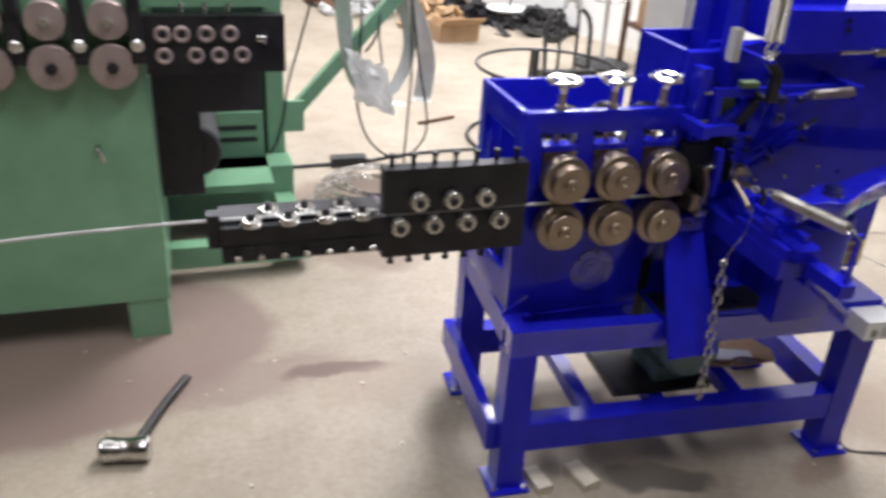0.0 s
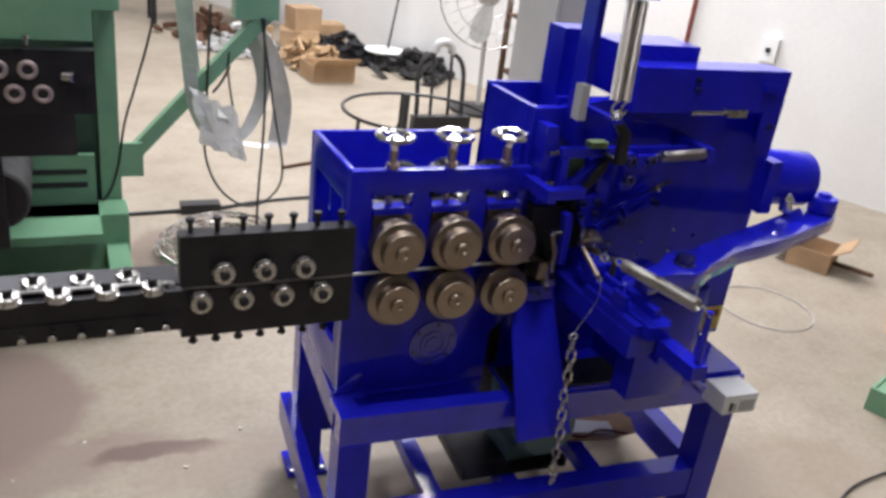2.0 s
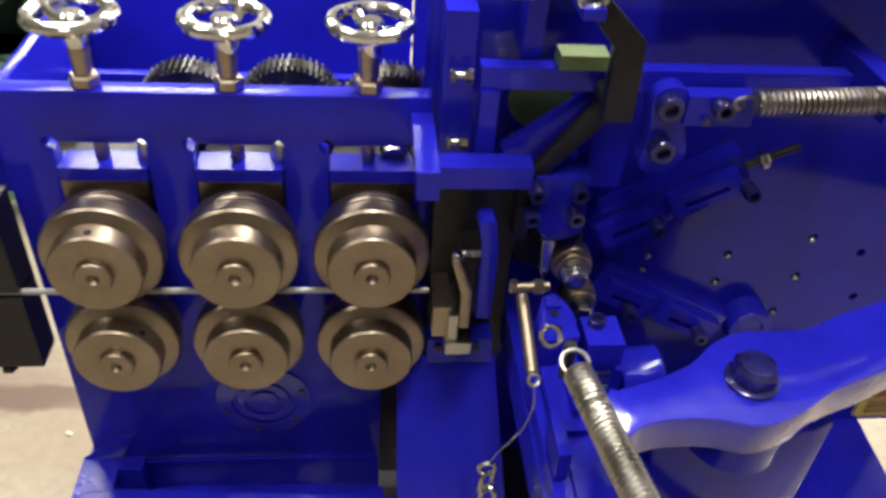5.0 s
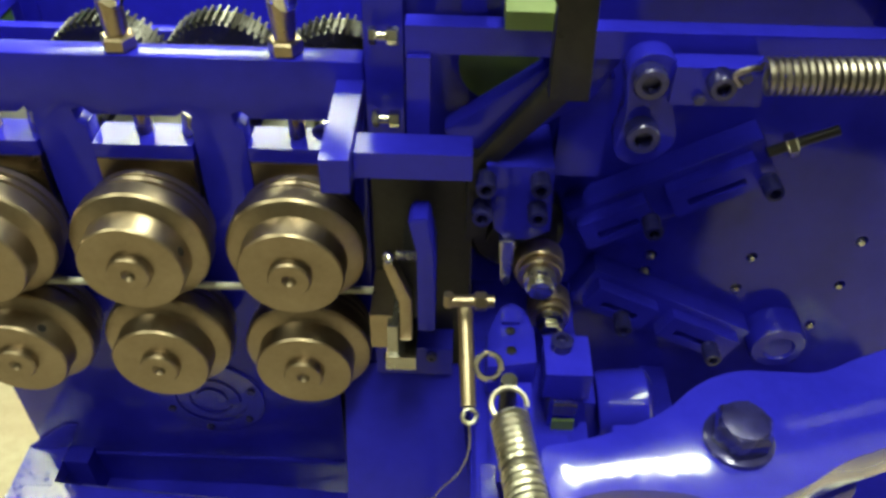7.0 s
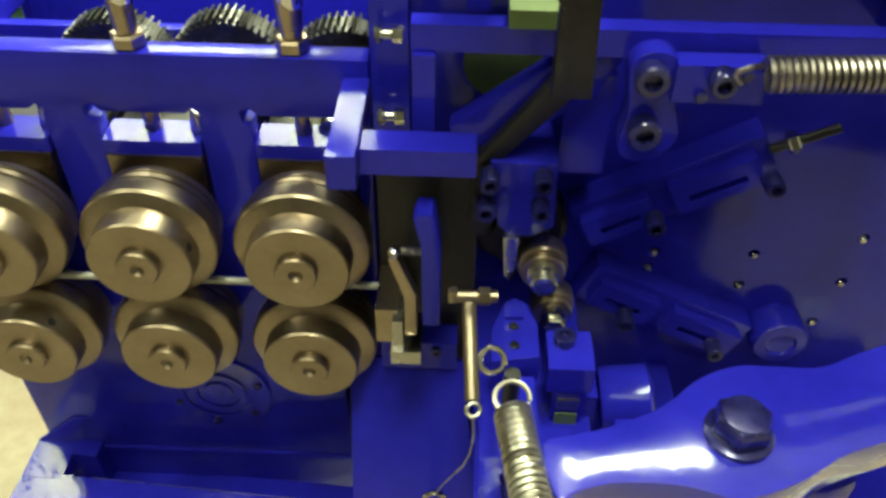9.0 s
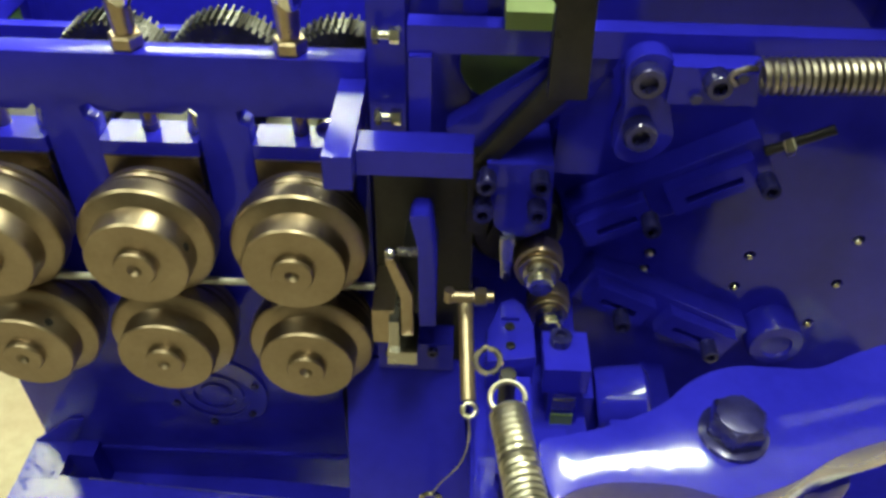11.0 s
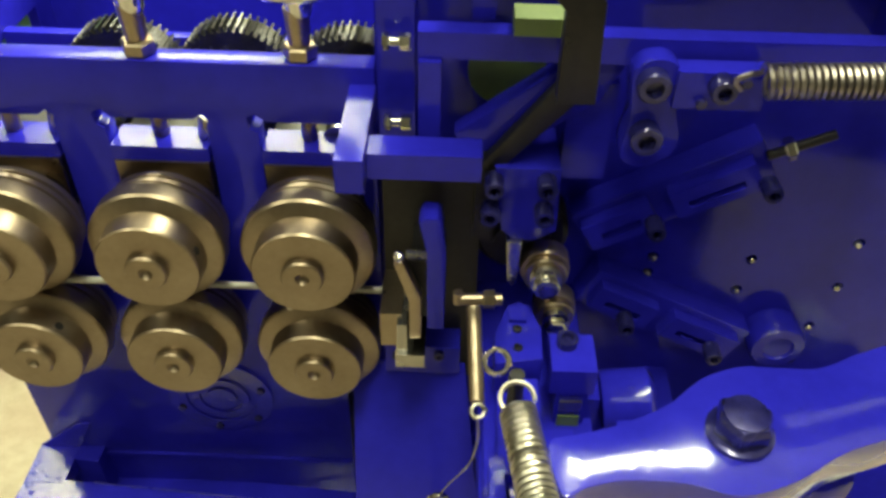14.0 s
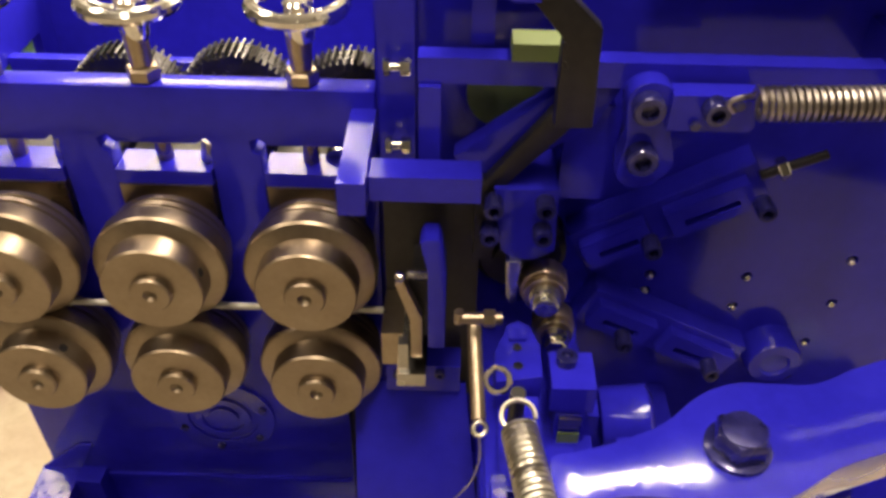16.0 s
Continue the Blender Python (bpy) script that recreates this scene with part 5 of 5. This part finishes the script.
carton(1.60, 5.85, 0.42, 0.36, 0.15, 6, "open brown carton on the concrete floor", CARD, open_top=True)
carton(1.62, 7.0, 0.40, 0.36, 0.24, -12, "brown carton stacked with others near the back wall", CARD)
carton(1.66, 7.02, 0.30, 0.28, 0.22, 10, "brown carton stacked on another carton", CARD, z=0.2465)
carton(1.25, 7.5, 0.3, 0.3, 0.18, 20, "small brown carton near the back wall", WOOD)
carton(2.02, 7.35, 0.34, 0.3, 0.26, 0, "yellowish carton near the back wall", WOOD)
carton(3.33, 1.45, 0.28, 0.24, 0.12, 30, "open brown carton on the floor by the white wall", CARD, open_top=True)
carton(3.45, 0.52, 0.55, 0.5, 0.14, 38, "shallow brown carton tray on the floor", CARD, open_top=True)

random.seed(9)
for name, mat, label, cx, cy, spread, count in (("part_heap", GREYPAINT, "grey heap of machine parts on the floor", 1.05, 7.0, 0.22, 60), ("offcut_heap", WOOD, "yellowish heap of wooden offcuts near the cartons", 1.55, 6.4, 0.20, 50), ("iron_heap", DARKSTEEL, "dark heap of iron parts beside the cartons", 2.02, 6.75, 0.20, 70), ("rusty_heap", RUST, "rusty heap of iron offcuts near the back wall", 0.75, 7.6, 0.25, 60)):
    heap = bmesh.new()
    for k in range(count):
        x, y = random.gauss(0, spread), random.gauss(0, spread * 0.8)
        h = max(0.03, 0.30 - 0.7 * math.hypot(x, y)) * random.random()
        a, b, c = random.uniform(0.03, 0.10), random.uniform(0.015, 0.05), random.uniform(0.01, 0.035)
        box(heap, -a, a, -b, b, -c, c, pose(cx + x, cy + y, h + c + 0.01, random.uniform(-30, 30), random.uniform(-30, 30), random.uniform(0, 180)))
    tagged(part(name, heap, mat), label, "heap", kind="stuff")
random.seed(4)
scrap = bmesh.new()
for k in range(70):
    x, y = 2.62 + random.gauss(0, 0.22), 6.15 + random.gauss(0, 0.22)
    h = max(0.02, 0.26 - 0.6 * math.hypot(x - 2.62, y - 6.15)) * random.random()
    box(scrap, -0.09, 0.09, -0.03, 0.03, -0.02, 0.03, pose(x, y, h + 0.02, random.uniform(-30, 30), random.uniform(-30, 30), random.uniform(0, 180)))
tagged(part("scrap_heap", scrap, BLACK), "dark heap of scrap and cable ends by the wall", "scrap", kind="stuff")
tub = thing("round_tray", (2.40, 6.45, 0), "white round tray standing on a dark pedestal", "tray")
part("pedestal", boxes((2.24, 2.56, 6.30, 6.60, 0, 0.14)), BLACK, tub, bevel=0.02)
part("tray", lathe(bmesh.new(), [(0.02, 0), (0.20, 0.002), (0.22, 0.02), (0.225, 0.025)], pose(2.40, 6.45, 0.142), 32), WHITE, tub)
part("broom_handle", tube(bmesh.new(), [(2.44, 6.5, 0.15), (2.75, 6.9, 1.2)], 0.012, 8), BLACK, tub)

bench = thing("work_bench", (1.0, 8.4, 0), "dark steel work bench with clutter near the back wall", "bench")
part("bench_top", boxes((0.2, 1.5, 8.1, 8.7, 0.55, 0.60)), DARKSTEEL, bench)
for x in (0.25, 1.42):
    for y in (8.14, 8.62):
        part("bench_leg", boxes((x, x + 0.05, y, y + 0.05, 0, 0.55)), DARKSTEEL, bench)
for x, y, w, h, mat, lab in ((0.4, 8.3, 0.2, 0.22, RED, "red tool case standing on the bench"), (0.75, 8.35, 0.25, 0.16, GREYPAINT, "grey tool case standing on the bench"), (1.15, 8.3, 0.22, 0.25, GREEN, "green tool case standing on the bench")):
    b = thing("tool_case", (x, y, 0.60), lab, "tool case", "tool cases")
    part("case_body", boxes((x - w / 2, x + w / 2, y - 0.1, y + 0.1, 0.60, 0.60 + h)), mat, b, bevel=0.01)
    part("case_handle", tube(bmesh.new(), curve_points([(x - 0.05, y, 0.60 + h), (x - 0.04, y, 0.63 + h), (x + 0.04, y, 0.63 + h), (x + 0.05, y, 0.60 + h)], 4), 0.006, 8), BLACK, b)

# loose things on the floor
rag = part("plastic_sheet", sheet(soft_outline([(0, 0), (0.16, -0.03), (0.20, 0.03), (0.05, 0.06)], 3), (), 0.003, pose(0.40, 3.86, 0.001, 0, 0, -25)), WHITE)
tagged(rag, "white strip of plastic sheet on the floor", "plastic sheet")
bar = part("iron_bar", tube(bmesh.new(), [(0.57, 3.33, 0.012), (0.86, 3.44, 0.012)], 0.012, 8), RUST)
tagged(bar, "short rusty iron bar lying on the floor", "iron bar")
rod = part("iron_rod", tube(bmesh.new(), [(3.45, 1.12, 0.06), (3.30, 1.60, 0.02)], 0.014, 8), RUST)
tagged(rod, "rusty iron rod lying by the cartons", "iron rod")
hoop = part("wire_hoop", tube(bmesh.new(), ring_points((2.55, 1.02, 0.006), 0.24, n=40), 0.003, 6, True), CONCRETE_GREY)
tagged(hoop, "thin wire hoop lying on the floor", "wire hoop")
tray = thing("green_crate", (2.75, 0.15, 0), "green painted steel crate standing on the floor", "crate")
TM = pose(2.30, 0.18, 0, 0, 0, -70)
part("crate_side", boxes((0, 0.62, 0, 0.012, 0, 0.105)), GREEN, tray, m=TM, bevel=0.003)
part("crate_side", boxes((0, 0.62, 0.50, 0.512, 0, 0.105)), GREEN, tray, m=TM, bevel=0.003)
part("crate_end", boxes((0.0, 0.012, 0.0125, 0.4995, 0, 0.105)), GREEN, tray, m=TM, bevel=0.003)
part("crate_end", boxes((0.608, 0.62, 0.0125, 0.4995, 0, 0.105)), GREEN, tray, m=TM, bevel=0.003)
part("crate_lid", boxes((0.0125, 0.6075, 0.0125, 0.4995, 0.088, 0.096)), GREEN, tray, m=TM)
pipe = part("wall_pipe", cyl(bmesh.new(), (0, 0, 0), (0, 0, 4.2), 0.018, seg=12), RED, m=HALL @ pose(-0.03, -0.2, 0))
tagged(pipe, "thin red pipe running up the white wall", "pipe")
sw = thing("wall_switch", (4.2, 3.2, 0), "small white switch box on the wall", "switch box")
part("switch_housing", boxes((-0.05, -0.002, -0.94, -0.82, 0.86, 1.04)), WHITE, sw, m=HALL, bevel=0.006)
part("switch_knob", cyl(bmesh.new(), (-0.05, -0.88, 0.95), (-0.065, -0.88, 0.95), 0.02, chamfer=0.003), BLACK, sw, m=HALL)

# scraps lying on the lower frame and on the floor
card = part("cardboard_scrap", sheet(soft_outline([(0, 0), (0.26, 0.02), (0.24, 0.16), (0.03, 0.13)], 2), (), 0.004, pose(0.68, 0.05, 0.2455, 0, 0, -10)), CARD)
tagged(card, "torn piece of brown cardboard lying on the lower frame", "cardboard")
paper = part("paper_scrap", sheet([(0, 0), (0.15, 0.015), (0.14, 0.08), (0.01, 0.07)], (), 0.002, pose(0.72, 0.08, 0.2505, 0, 0, -24)), WHITE)
tagged(paper, "crumpled white paper lying on the lower frame", "paper")
lead_red = part("red_lead", tube(bmesh.new(), curve_points([(0.66, 0.10, 0.262), (0.74, 0.04, 0.258), (0.82, 0.06, 0.256), (0.90, 0.02, 0.256)], 6), 0.004, 6), RED)
tagged(lead_red, "short red electric lead on the lower frame", "cable")
chips = bmesh.new()
random.seed(11)
for k in range(46):
    x, y = random.uniform(-1.5, 1.6), random.uniform(-0.5, 1.0)
    s = random.uniform(0.003, 0.008)
    box(chips, -s, s, -s * 0.6, s * 0.6, 0, s * 0.6, pose(x, y, 0.0005, 0, 0, random.uniform(0, 180)))
tagged(part("floor_chips", chips, PALEWOOD), "tiny pale chips scattered on the concrete floor", "chips", kind="stuff")
